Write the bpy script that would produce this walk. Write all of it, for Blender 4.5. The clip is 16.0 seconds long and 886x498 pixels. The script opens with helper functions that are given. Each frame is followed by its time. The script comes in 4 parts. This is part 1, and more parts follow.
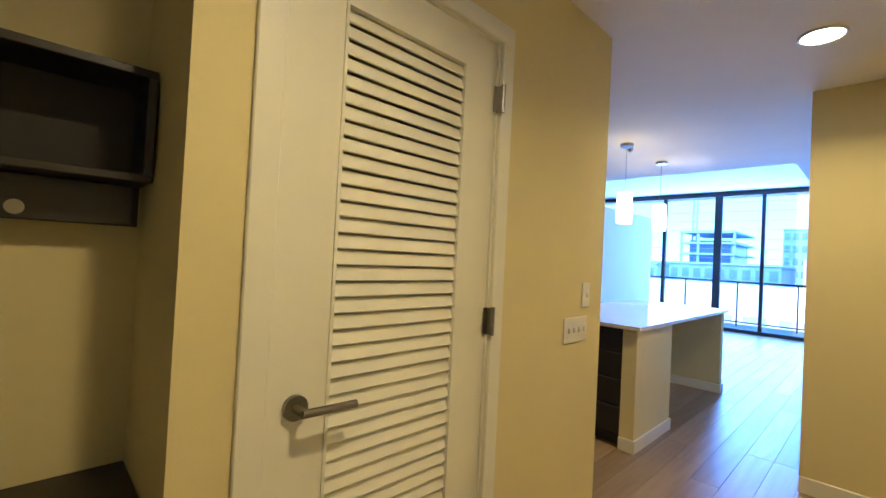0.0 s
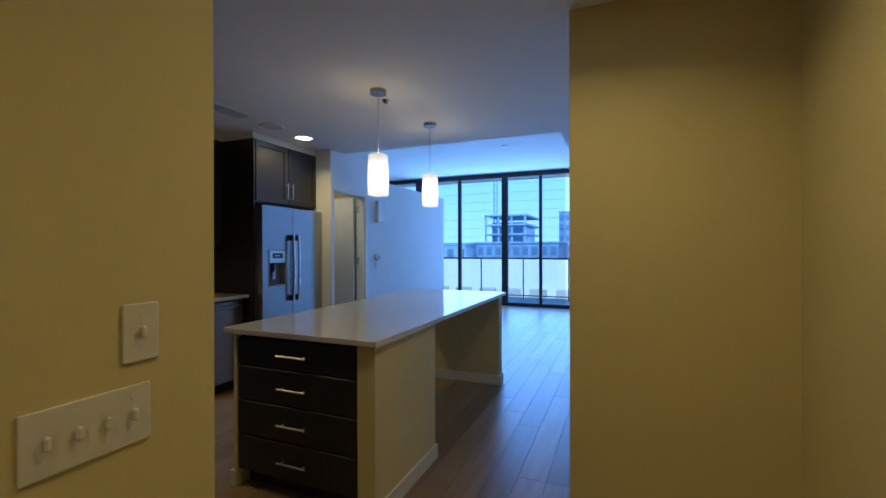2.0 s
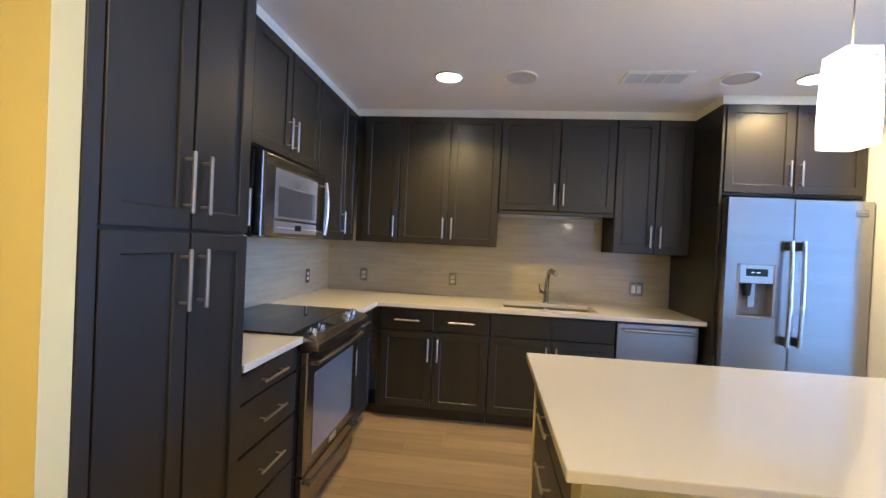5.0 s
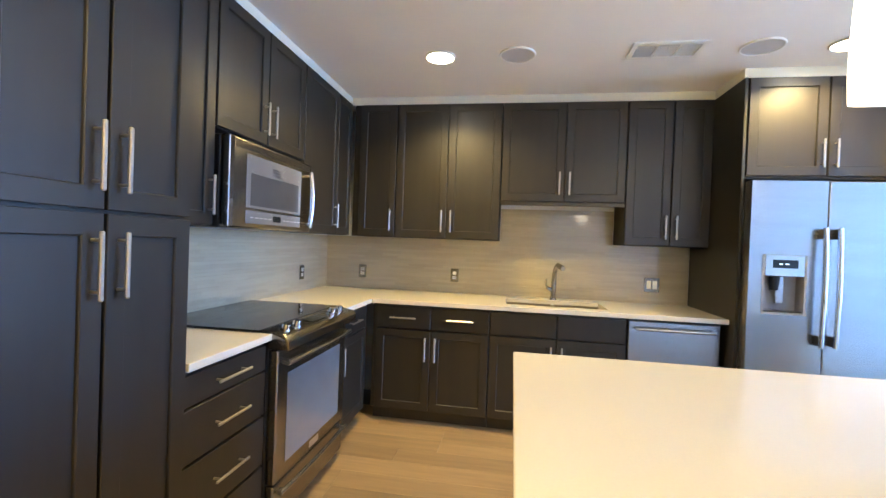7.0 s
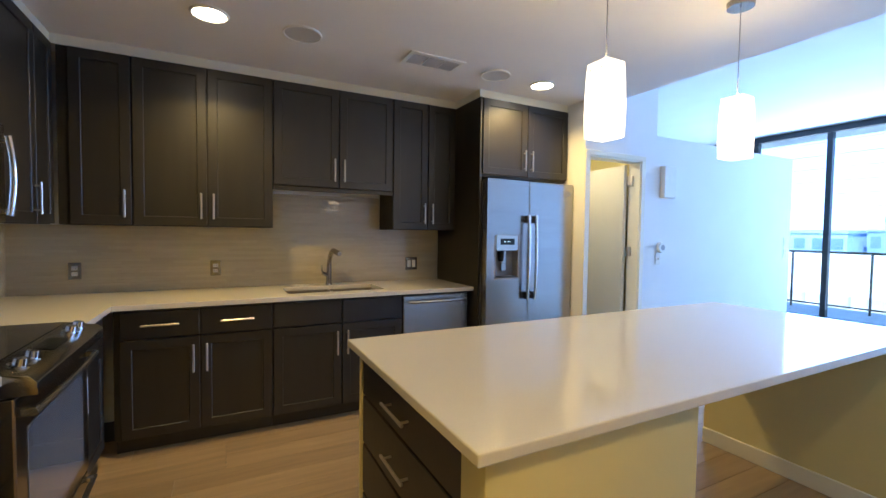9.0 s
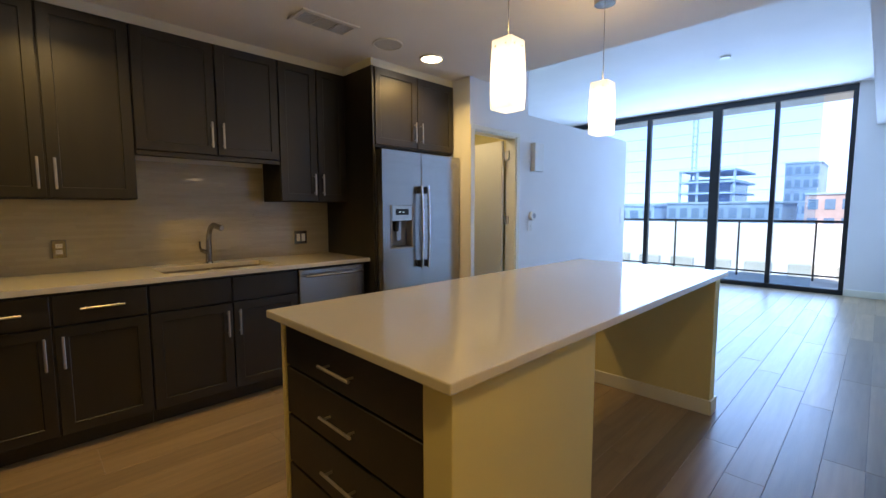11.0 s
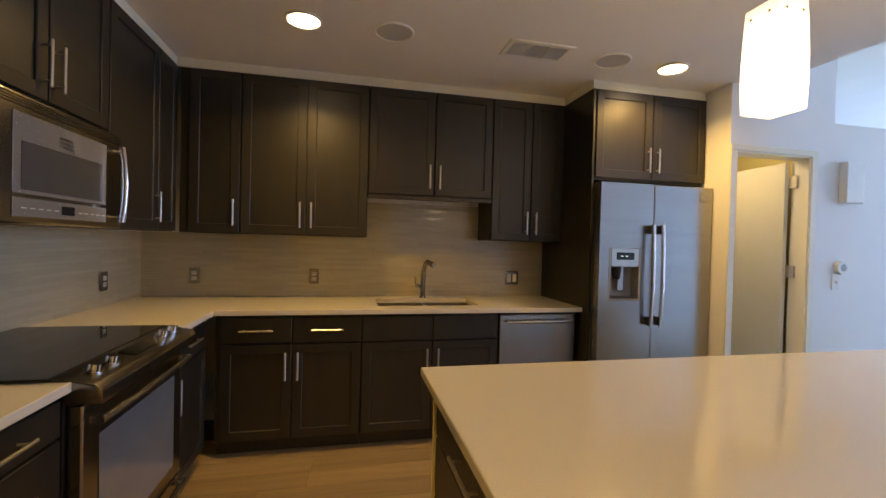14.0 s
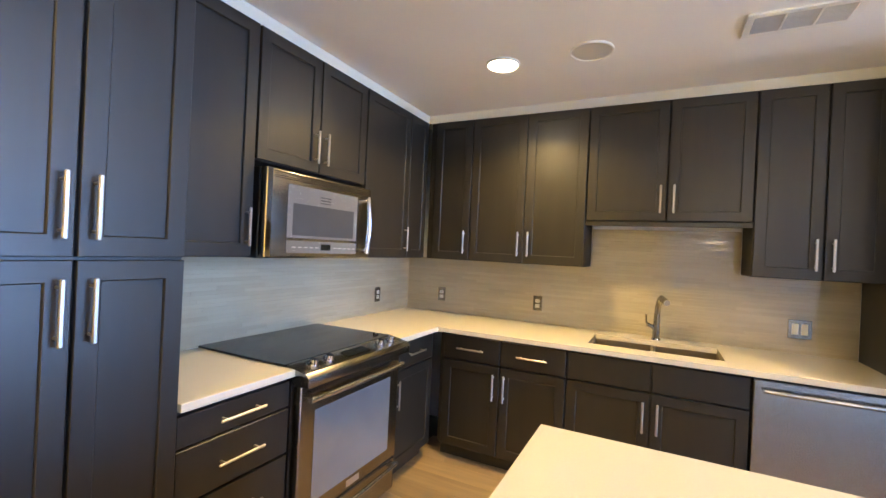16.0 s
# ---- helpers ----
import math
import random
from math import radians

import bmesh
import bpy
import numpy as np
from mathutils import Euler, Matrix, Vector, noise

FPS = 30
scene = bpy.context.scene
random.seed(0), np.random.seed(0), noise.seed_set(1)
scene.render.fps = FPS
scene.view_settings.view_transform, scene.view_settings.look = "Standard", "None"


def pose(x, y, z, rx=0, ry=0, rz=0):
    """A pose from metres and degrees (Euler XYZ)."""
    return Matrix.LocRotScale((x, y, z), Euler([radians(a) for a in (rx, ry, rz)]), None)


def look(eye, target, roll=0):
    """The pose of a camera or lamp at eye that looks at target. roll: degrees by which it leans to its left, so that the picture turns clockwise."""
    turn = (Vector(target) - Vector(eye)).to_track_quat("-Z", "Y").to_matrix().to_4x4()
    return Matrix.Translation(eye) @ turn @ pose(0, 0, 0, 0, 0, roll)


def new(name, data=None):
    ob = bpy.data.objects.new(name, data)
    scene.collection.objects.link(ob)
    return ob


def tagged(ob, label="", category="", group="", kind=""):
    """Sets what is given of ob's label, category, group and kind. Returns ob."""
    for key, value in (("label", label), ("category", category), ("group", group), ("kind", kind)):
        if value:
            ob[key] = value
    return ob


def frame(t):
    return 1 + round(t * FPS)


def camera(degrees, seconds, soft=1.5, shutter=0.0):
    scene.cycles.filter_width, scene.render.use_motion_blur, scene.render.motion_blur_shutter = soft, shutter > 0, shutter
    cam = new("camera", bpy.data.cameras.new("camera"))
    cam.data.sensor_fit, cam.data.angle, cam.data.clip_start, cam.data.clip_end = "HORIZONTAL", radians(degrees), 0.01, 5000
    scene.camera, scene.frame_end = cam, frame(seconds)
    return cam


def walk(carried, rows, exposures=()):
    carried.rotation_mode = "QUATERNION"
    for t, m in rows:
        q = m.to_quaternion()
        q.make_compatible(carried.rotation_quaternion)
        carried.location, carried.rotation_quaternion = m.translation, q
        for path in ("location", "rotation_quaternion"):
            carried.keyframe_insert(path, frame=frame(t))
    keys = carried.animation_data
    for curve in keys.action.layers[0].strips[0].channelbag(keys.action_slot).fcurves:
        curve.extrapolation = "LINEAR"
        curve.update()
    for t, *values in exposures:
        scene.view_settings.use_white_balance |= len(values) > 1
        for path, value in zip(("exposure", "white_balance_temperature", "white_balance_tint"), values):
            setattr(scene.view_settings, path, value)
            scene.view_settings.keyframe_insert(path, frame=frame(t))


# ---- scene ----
cam = camera(92.0, 16.0)
PATH = [
    (0, (-1.444, -4.153, 1.348), (-0.05, -2.719, 1.382), 2.91),
    (0.5, (-1.092, -4.148, 1.361), (0.444, -2.869, 1.406), 2.53),
    (1, (-0.757, -4.129, 1.354), (0.899, -3.008, 1.409), 2.17),
    (1.5, (-0.357, -4.054, 1.37), (1.43, -3.156, 1.397), 0.36),
    (2, (-0.074, -4.048, 1.363), (1.773, -3.281, 1.359), -0.13),
    (2.2, (0.032, -4.065, 1.364), (1.869, -3.274, 1.339), -0.39),
    (2.5, (0.262, -4.041, 1.361), (2.041, -3.129, 1.309), -0.45),
    (3, (0.621, -3.942, 1.357), (2.145, -2.649, 1.289), 0.62),
    (3.5, (0.838, -3.988, 1.356), (1.953, -2.328, 1.305), 1.06),
    (4, (1.054, -4.035, 1.365), (1.657, -2.128, 1.36), 2.32),
    (4.2, (1.168, -4.021, 1.383), (1.536, -2.056, 1.377), 3.01),
    (4.5, (1.345, -3.965, 1.389), (1.363, -1.965, 1.37), 3.51),
    (6.8, (1.669, -3.743, 1.336), (1.24, -1.79, 1.319), 1.96),
    (7, (1.678, -3.692, 1.335), (1.356, -1.718, 1.311), 2.14),
    (7.5, (1.638, -3.656, 1.319), (1.639, -1.656, 1.307), 2.03),
    (8, (1.621, -3.636, 1.323), (1.891, -1.654, 1.321), 1.66),
    (8.3, (1.494, -3.664, 1.302), (1.996, -1.728, 1.314), 1.50),
    (8.5, (1.385, -3.676, 1.351), (2.045, -1.789, 1.326), 1.38),
    (9, (1.244, -3.681, 1.359), (2.156, -1.903, 1.281), 0.76),
    (9.5, (1.16, -3.591, 1.323), (2.269, -1.931, 1.219), 1.07),
    (10, (1.059, -3.595, 1.308), (2.336, -2.062, 1.177), 1.42),
    (12.3, (1.032, -3.641, 1.296), (2.451, -2.245, 1.105), -0.53),
    (12.5, (1.109, -3.589, 1.298), (2.479, -2.141, 1.129), -0.21),
    (13, (1.259, -3.564, 1.345), (2.424, -1.942, 1.233), 0.32),
    (13.5, (1.348, -3.600, 1.390), (2.252, -1.817, 1.328), 1.09),
    (14, (1.439, -3.422, 1.352), (1.871, -1.47, 1.321), 1.48),
    (14.5, (1.494, -3.332, 1.383), (1.292, -1.342, 1.349), 1.38),
    (15, (1.61, -3.301, 1.419), (0.819, -1.464, 1.416), 1.71),
    (15.5, (1.762, -3.347, 1.458), (0.776, -1.607, 1.454), 2.32),
    (16, (2.006, -3.319, 1.455), (1.108, -1.532, 1.454), 2.66),
]
EXPOSURES = [(0.0, 1.2, 4700, 13), (0.5, 0.37, 4850, 13), (1.0, -0.03, 4850, 11), (1.5, -0.35, 4850, 9), (2.0, -0.3, 4850, 6), (2.6, -0.58, 4900, 12),
             (3.5, -0.42, 5100, 11), (4.2, 0.6, 5300, 8), (4.7, 1.5, 5400, 8), (6.8, 2.4, 5700, 3), (8.0, 2.0, 5500, 0), (8.5, 1.76, 5650, 4), (9.0, 1.3, 5850, 5),
             (10.0, 0.88, 6350, 8), (12.4, 0.15, 7950, 9), (13.5, 0.72, 8500, 11), (14.2, 1.0, 7900, 11), (14.6, 1.55, 7250, 10),
             (15.0, 2.2, 6850, 9), (16.0, 2.4, 6250, 6)]
walk(cam, [(t, look(eye, target, roll)) for t, eye, target, roll in PATH], EXPOSURES)

# ---- world, sun and lamps ----
world = bpy.data.worlds.new("sky")
scene.world = world
world.use_nodes = True
wn = world.node_tree
wn.nodes.clear()
sky = wn.nodes.new("ShaderNodeTexSky")
sky.sky_type = "NISHITA"
sky.sun_disc = False
sky.dust_density = 0.5
sky.ozone_density = 2.0
sky.air_density = 1.0
sky.sun_elevation = radians(58)
sky.sun_rotation = radians(250)
bg = wn.nodes.new("ShaderNodeBackground")
bg.inputs["Strength"].default_value = 0.15
wout = wn.nodes.new("ShaderNodeOutputWorld")
wn.links.new(sky.outputs[0], bg.inputs[0])
wn.links.new(bg.outputs[0], wout.inputs[0])

sun = new("sun", bpy.data.lights.new("sun", "SUN"))
sun.data.energy = 5.0
sun.data.angle = radians(0.5)
sun.data.color = (1.0, 0.95, 0.88)
sun.matrix_world = look((-30, -18, 60), (10, 0, 0))

WARM = (1.0, 0.65, 0.215)


def area_lamp(name, x, y, z, watts, size, color, target, size_y=None, spread=None):
    lamp = new(name, bpy.data.lights.new(name, "AREA"))
    lamp.data.energy, lamp.data.size, lamp.data.color = watts, size, color
    if size_y:
        lamp.data.shape, lamp.data.size_y = "RECTANGLE", size_y
    else:
        lamp.data.shape = "DISK"
    if spread:
        lamp.data.spread = radians(spread)
    lamp.matrix_world = look((x, y, z), target)
    return lamp


KITCHEN_CEILING = 2.505
LIVING_CEILING = 3.135
DOWNLIGHTS = [(1.184, -1.04), (3.442, -1.04), (1.25, -3.925), (-1.0, -4.1)]
for lx, ly in DOWNLIGHTS:
    area_lamp("downlight_glow", lx, ly, KITCHEN_CEILING - 0.012, 6.8, 0.13, WARM, (lx, ly, 0), spread=142)
# unseen side-room lamp, assumed from the warm doorway, aimed past the open leaf
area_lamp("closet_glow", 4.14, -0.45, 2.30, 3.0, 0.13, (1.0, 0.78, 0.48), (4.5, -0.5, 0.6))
# sky light entering through the window wall
area_lamp("window_daylight", 9.81, -1.2, 1.6, 200.0, 4.0, (0.28, 0.49, 1.0), (0, -1.2, 1.2), size_y=2.8)


# ---- materials ----
def material(name, color, rough=0.5, metal=0.0, vary=0.12, scale=8.0, bump=0.0, bump_scale=120.0, spec=0.5,
             stretch=(1, 1, 1), per_object=0.0, per_island=0.0, coat=0.0):
    m = bpy.data.materials.new(name)
    m.use_nodes = True
    nt = m.node_tree
    b = nt.nodes["Principled BSDF"]
    b.inputs["Metallic"].default_value = metal
    b.inputs["Specular IOR Level"].default_value = spec
    b.inputs["Coat Weight"].default_value = coat
    tc = nt.nodes.new("ShaderNodeTexCoord")
    mp = nt.nodes.new("ShaderNodeMapping")
    mp.inputs["Scale"].default_value = stretch
    nt.links.new(tc.outputs["Object"], mp.inputs[0])
    if per_object:
        info = nt.nodes.new("ShaderNodeObjectInfo")
        shift = nt.nodes.new("ShaderNodeVectorMath")
        shift.operation = "SCALE"
        shift.inputs[0].default_value = (37.0, 53.0, 11.0)
        nt.links.new(info.outputs["Random"], shift.inputs["Scale"])
        nt.links.new(shift.outputs[0], mp.inputs["Location"])
    big = nt.nodes.new("ShaderNodeTexNoise")
    big.inputs["Scale"].default_value = scale
    big.inputs["Detail"].default_value = 5.0
    nt.links.new(mp.outputs[0], big.inputs[0])
    fine = nt.nodes.new("ShaderNodeTexNoise")
    fine.inputs["Scale"].default_value = bump_scale
    fine.inputs["Detail"].default_value = 3.0
    nt.links.new(mp.outputs[0], fine.inputs[0])
    ramp = nt.nodes.new("ShaderNodeMapRange")
    ramp.inputs["To Min"].default_value = 1.0 - vary
    ramp.inputs["To Max"].default_value = 1.0 + vary
    ramp.inputs["From Min"].default_value = 0.25
    ramp.inputs["From Max"].default_value = 0.75
    nt.links.new(big.outputs[0], ramp.inputs[0])
    value = ramp.outputs[0]
    for amount, kind in ((per_object, "ShaderNodeObjectInfo"), (per_island, "ShaderNodeNewGeometry")):
        if amount:
            src = nt.nodes.new(kind)
            r2 = nt.nodes.new("ShaderNodeMapRange")
            r2.inputs["To Min"].default_value = 1.0 - amount
            r2.inputs["To Max"].default_value = 1.0 + amount
            nt.links.new(src.outputs["Random" if kind.endswith("Info") else "Random Per Island"], r2.inputs[0])
            mul = nt.nodes.new("ShaderNodeMath")
            mul.operation = "MULTIPLY"
            nt.links.new(value, mul.inputs[0])
            nt.links.new(r2.outputs[0], mul.inputs[1])
            value = mul.outputs[0]
    tint = nt.nodes.new("ShaderNodeVectorMath")
    tint.operation = "SCALE"
    tint.inputs[0].default_value = color
    nt.links.new(value, tint.inputs["Scale"])
    nt.links.new(tint.outputs[0], b.inputs["Base Color"])
    rr = nt.nodes.new("ShaderNodeMapRange")
    rr.inputs["To Min"].default_value = max(0.02, rough * 0.85)
    rr.inputs["To Max"].default_value = min(1.0, rough * 1.15)
    nt.links.new(fine.outputs[0], rr.inputs[0])
    nt.links.new(rr.outputs[0], b.inputs["Roughness"])
    if bump:
        bn = nt.nodes.new("ShaderNodeBump")
        bn.inputs["Strength"].default_value = bump
        bn.inputs["Distance"].default_value = 0.002
        nt.links.new(fine.outputs[0], bn.inputs["Height"])
        nt.links.new(bn.outputs[0], b.inputs["Normal"])
    return m


def glowing(name, color, strength):
    m = bpy.data.materials.new(name)
    m.use_nodes = True
    nt = m.node_tree
    b = nt.nodes["Principled BSDF"]
    b.inputs["Base Color"].default_value = (0.9, 0.85, 0.75, 1)
    b.inputs["Emission Color"].default_value = (*color, 1)
    b.inputs["Emission Strength"].default_value = strength
    b.inputs["Roughness"].default_value = 0.35
    return m


def clear_glass(name, color, gloss=0.08):
    m = bpy.data.materials.new(name)
    m.use_nodes = True
    nt = m.node_tree
    nt.nodes.clear()
    out = nt.nodes.new("ShaderNodeOutputMaterial")
    tr = nt.nodes.new("ShaderNodeBsdfTransparent")
    tr.inputs[0].default_value = (*color, 1)
    gl = nt.nodes.new("ShaderNodeBsdfGlossy")
    gl.inputs["Roughness"].default_value = 0.02
    mx = nt.nodes.new("ShaderNodeMixShader")
    mx.inputs[0].default_value = gloss
    nt.links.new(tr.outputs[0], mx.inputs[1])
    nt.links.new(gl.outputs[0], mx.inputs[2])
    nt.links.new(mx.outputs[0], out.inputs[0])
    return m


M_WALL = material("cream_wall_paint", (0.68, 0.595, 0.28), 0.75, vary=0.03, scale=1.5, bump=0.12, bump_scale=260)
M_WHITE = material("white_wall_paint", (0.80, 0.80, 0.78), 0.7, vary=0.03, scale=1.5, bump=0.25, bump_scale=260)
M_CEIL = material("ceiling_paint", (0.78, 0.76, 0.73), 0.85, vary=0.03, scale=2.0, bump=0.3, bump_scale=300)
M_TRIM = material("trim_enamel", (0.76, 0.735, 0.60), 0.4, vary=0.03, scale=4.0, bump=0.08, bump_scale=90)
M_CAB = material("espresso_stained_maple", (0.0153, 0.0128, 0.0088), 0.42, spec=0.65, vary=0.22, scale=3.0, bump=0.05, bump_scale=60,
                 stretch=(6, 6, 0.5), per_object=0.06)
M_CABIN = material("cabinet_face_frame", (0.012, 0.010, 0.008), 0.55, vary=0.15, scale=5.0)
M_QUARTZ = material("white_quartz", (0.66, 0.62, 0.52), 0.07, vary=0.02, scale=140.0, bump=0.02, bump_scale=300)
M_STEEL = material("brushed_stainless_steel", (0.40, 0.40, 0.405), 0.27, metal=1.0, vary=0.05, scale=2.5, bump=0.02,
                   bump_scale=240, stretch=(0.4, 0.4, 8))
M_STEEL_H = material("brushed_stainless_band", (0.52, 0.51, 0.49), 0.25, metal=1.0, vary=0.05, scale=3.0, bump=0.012,
                     bump_scale=240, stretch=(8, 0.4, 0.4))
M_NICKEL = material("satin_nickel", (0.56, 0.53, 0.485), 0.38, metal=1.0, vary=0.05, scale=30.0)
M_HARDWARE = material("dull_nickel_hardware", (0.27, 0.255, 0.225), 0.36, metal=1.0, vary=0.05, scale=8.0)
M_DARKSTEEL = material("dark_stainless_steel", (0.30, 0.28, 0.245), 0.24, metal=1.0, vary=0.06, scale=3.0, bump=0.03,
                     bump_scale=240, stretch=(8, 0.4, 0.4))
M_CHROME = material("polished_chrome", (0.72, 0.72, 0.73), 0.10, metal=1.0, vary=0.03, scale=10.0)
M_BLACK = material("black_plastic", (0.012, 0.012, 0.013), 0.35, vary=0.15, scale=20.0)
M_BLACKGLASS = material("black_ceramic_glass", (0.008, 0.008, 0.010), 0.06, vary=0.1, scale=14.0, coat=0.0)
M_OVENGLASS = material("oven_window_glass", (0.20, 0.205, 0.21), 0.10, metal=0.15, vary=0.06, scale=6.0, coat=0.6)
M_MICROGLASS = material("dark_microwave_glass", (0.06, 0.062, 0.066), 0.12, vary=0.06, scale=6.0)
M_GREYGLASS = material("silver_grey_appliance_panel", (0.27, 0.27, 0.275), 0.26, metal=0.5, vary=0.06, scale=6.0)
M_PLASTIC = material("white_plastic", (0.74, 0.72, 0.66), 0.35, vary=0.04, scale=20.0)
M_GREYPLASTIC = material("grey_plastic", (0.30, 0.30, 0.31), 0.4, vary=0.08, scale=20.0)
M_TILE = material("pale_grey_glass_tile", (0.47, 0.415, 0.295), 0.06, spec=1.0, vary=0.06, scale=5.0, per_island=0.06, bump=0.35,
                  bump_scale=22, stretch=(0.6, 0.6, 3))
M_GROUT = material("pale_grout", (0.45, 0.40, 0.29), 0.8, vary=0.08, scale=60.0, bump=0.3, bump_scale=300)
M_PLANK = material("grey_brown_oak_plank", (0.268, 0.187, 0.10), 0.32, vary=0.18, scale=3.0, bump=0.22, bump_scale=38,
                   stretch=(0.7, 9, 1), per_object=0.22)
M_SUBFLOOR = material("dark_floor_joint", (0.03, 0.024, 0.018), 0.7, vary=0.1)
M_ALU = material("dark_bronze_aluminium", (0.022, 0.026, 0.030), 0.35, metal=0.3, vary=0.1, scale=8.0)
M_GLASS = clear_glass("tinted_window_glass", (0.83, 0.93, 1.0), 0.07)
M_REFLECTION = material("pale_reflection_strip", (0.75, 0.8, 0.85), 0.4, vary=0.05)
M_SHADE = glowing("lit_opal_glass", (1.0, 0.77, 0.53), 1.0)
# brighter round the bulb, dimmer towards the ends of the shade
nt = M_SHADE.node_tree
tc = nt.nodes.new("ShaderNodeTexCoord")
off = nt.nodes.new("ShaderNodeVectorMath")
off.operation = "SUBTRACT"
off.inputs[1].default_value = (0, 0, 1.875)
ln = nt.nodes.new("ShaderNodeVectorMath")
ln.operation = "LENGTH"
fall = nt.nodes.new("ShaderNodeMapRange")
fall.inputs["From Min"].default_value = 0.06
fall.inputs["From Max"].default_value = 0.20
fall.inputs["To Min"].default_value = 2.3
fall.inputs["To Max"].default_value = 0.50
nt.links.new(tc.outputs["Object"], off.inputs[0])
nt.links.new(off.outputs[0], ln.inputs[0])
nt.links.new(ln.outputs["Value"], fall.inputs[0])
nt.links.new(fall.outputs[0], nt.nodes["Principled BSDF"].inputs["Emission Strength"])
M_LAMP = glowing("lit_lamp_lens", (1.0, 0.80, 0.55), 14.0)
M_DISPLAY = material("dark_display", (0.01, 0.012, 0.014), 0.15, vary=0.1)
M_GREEN = glowing("display_digits", (0.45, 0.8, 0.75), 0.5)
M_ROOF = material("white_roof_membrane", (0.78, 0.77, 0.74), 0.8, vary=0.08, scale=0.2, bump=0.2, bump_scale=4)
# distance haze is put into these base colours: concrete and glazing bluer, brick paler
M_CONC = material("haze_tinted_concrete", (0.42, 0.59, 0.86), 0.85, vary=0.15, scale=0.8, bump=0.3, bump_scale=12)
M_FARGLASS = material("haze_tinted_glazing", (0.17, 0.29, 0.52), 0.15, vary=0.3, scale=0.3)
M_BRICK = material("haze_paled_brick", (0.56, 0.44, 0.48), 0.85, vary=0.15, scale=0.6)
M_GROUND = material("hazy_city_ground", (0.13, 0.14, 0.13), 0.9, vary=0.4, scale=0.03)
M_BALCONY = material("balcony_concrete", (0.55, 0.54, 0.52), 0.8, vary=0.08, scale=2.0, bump=0.3, bump_scale=60)


# ---- geometry helpers ----
def add_box(bm, x0, y0, z0, x1, y1, z1, bevel=0.0, segments=1):
    m = Matrix.Translation(((x0 + x1) / 2, (y0 + y1) / 2, (z0 + z1) / 2)) @ Matrix.Diagonal((abs(x1 - x0), abs(y1 - y0), abs(z1 - z0), 1))
    made = bmesh.ops.create_cube(bm, size=1.0, matrix=m)
    if bevel:
        edges = list({e for v in made["verts"] for e in v.link_edges})
        bmesh.ops.bevel(bm, geom=edges, offset=bevel, segments=segments, profile=0.5, affect="EDGES", clamp_overlap=True)


def box(x0, y0, z0, x1, y1, z1, bevel=0.0, segments=1):
    bm = bmesh.new()
    add_box(bm, x0, y0, z0, x1, y1, z1, bevel, segments)
    return bm


def boxes(*items, bevel=0.0):
    bm = bmesh.new()
    for it in items:
        add_box(bm, *it, bevel=bevel)
    return bm


def add_rod(bm, a, b, r, sides=12, r2=None):
    a, b = Vector(a), Vector(b)
    turn = (b - a).to_track_quat("Z", "Y").to_matrix().to_4x4()
    bmesh.ops.create_cone(bm, cap_ends=True, cap_tris=False, segments=sides, radius1=r, radius2=r if r2 is None else r2,
                          depth=(b - a).length, matrix=Matrix.Translation((a + b) / 2) @ turn)


def rod(a, b, r, sides=12, r2=None):
    bm = bmesh.new()
    add_rod(bm, a, b, r, sides, r2)
    return bm


def add_tube(bm, points, r, sides=12):
    rings = []
    pts = [Vector(p) for p in points]
    for i, p in enumerate(pts):
        d = (pts[min(i + 1, len(pts) - 1)] - pts[max(i - 1, 0)]).normalized()
        side = d.cross(Vector((0.3, 0.9, 0.2))).normalized()
        up = side.cross(d)
        rings.append([bm.verts.new(p + r * (math.cos(2 * math.pi * k / sides) * side + math.sin(2 * math.pi * k / sides) * up)) for k in range(sides)])
    for q, w in zip(rings, rings[1:]):
        for k in range(sides):
            bm.faces.new((q[k], q[(k + 1) % sides], w[(k + 1) % sides], w[k]))
    bm.faces.new(rings[0][::-1])
    bm.faces.new(rings[-1])


def ring_plate(outer, inner, d0, d1, axis="y"):
    """A plate with a rectangular hole. outer, inner: (u0, v0, u1, v1); it fills d0 to d1 along axis (u, v are x, z for y and x, y for z)."""
    bm = bmesh.new()

    def corner(u, v, d):
        return bm.verts.new((u, d, v) if axis == "y" else (u, v, d))

    rings = []
    for d in (d0, d1):
        for u0, v0, u1, v1 in (outer, inner):
            rings.append([corner(u, v, d) for u, v in ((u0, v0), (u1, v0), (u1, v1), (u0, v1))])
    o0, i0, o1, i1 = rings
    for k in range(4):
        n = (k + 1) % 4
        bm.faces.new((o0[k], o0[n], i0[n], i0[k]))
        bm.faces.new((o1[k], i1[k], i1[n], o1[n]))
        bm.faces.new((o0[k], o1[k], o1[n], o0[n]))
        bm.faces.new((i0[k], i0[n], i1[n], i1[k]))
    return bm


def mesh_of(name, bm, mat, smooth=False):
    bmesh.ops.recalc_face_normals(bm, faces=bm.faces)
    me = bpy.data.meshes.new(name)
    bm.to_mesh(me)
    bm.free()
    me.materials.append(mat)
    if smooth:
        for p in me.polygons:
            p.use_smooth = True
        me.set_sharp_from_angle(angle=radians(35))
    return me


def part(name, bm, mat, parent=None, label="", smooth=False):
    ob = new(name, mesh_of(name, bm, mat, smooth))
    if parent is not None:
        ob.parent = parent
    if label:
        ob["label"] = label
    return ob


def thing(name, label, category, m=None, group="", kind=""):
    ob = new(name)
    ob.empty_display_size = 0.1
    if m is not None:
        ob.matrix_world = m
    return tagged(ob, label, category, group, kind)


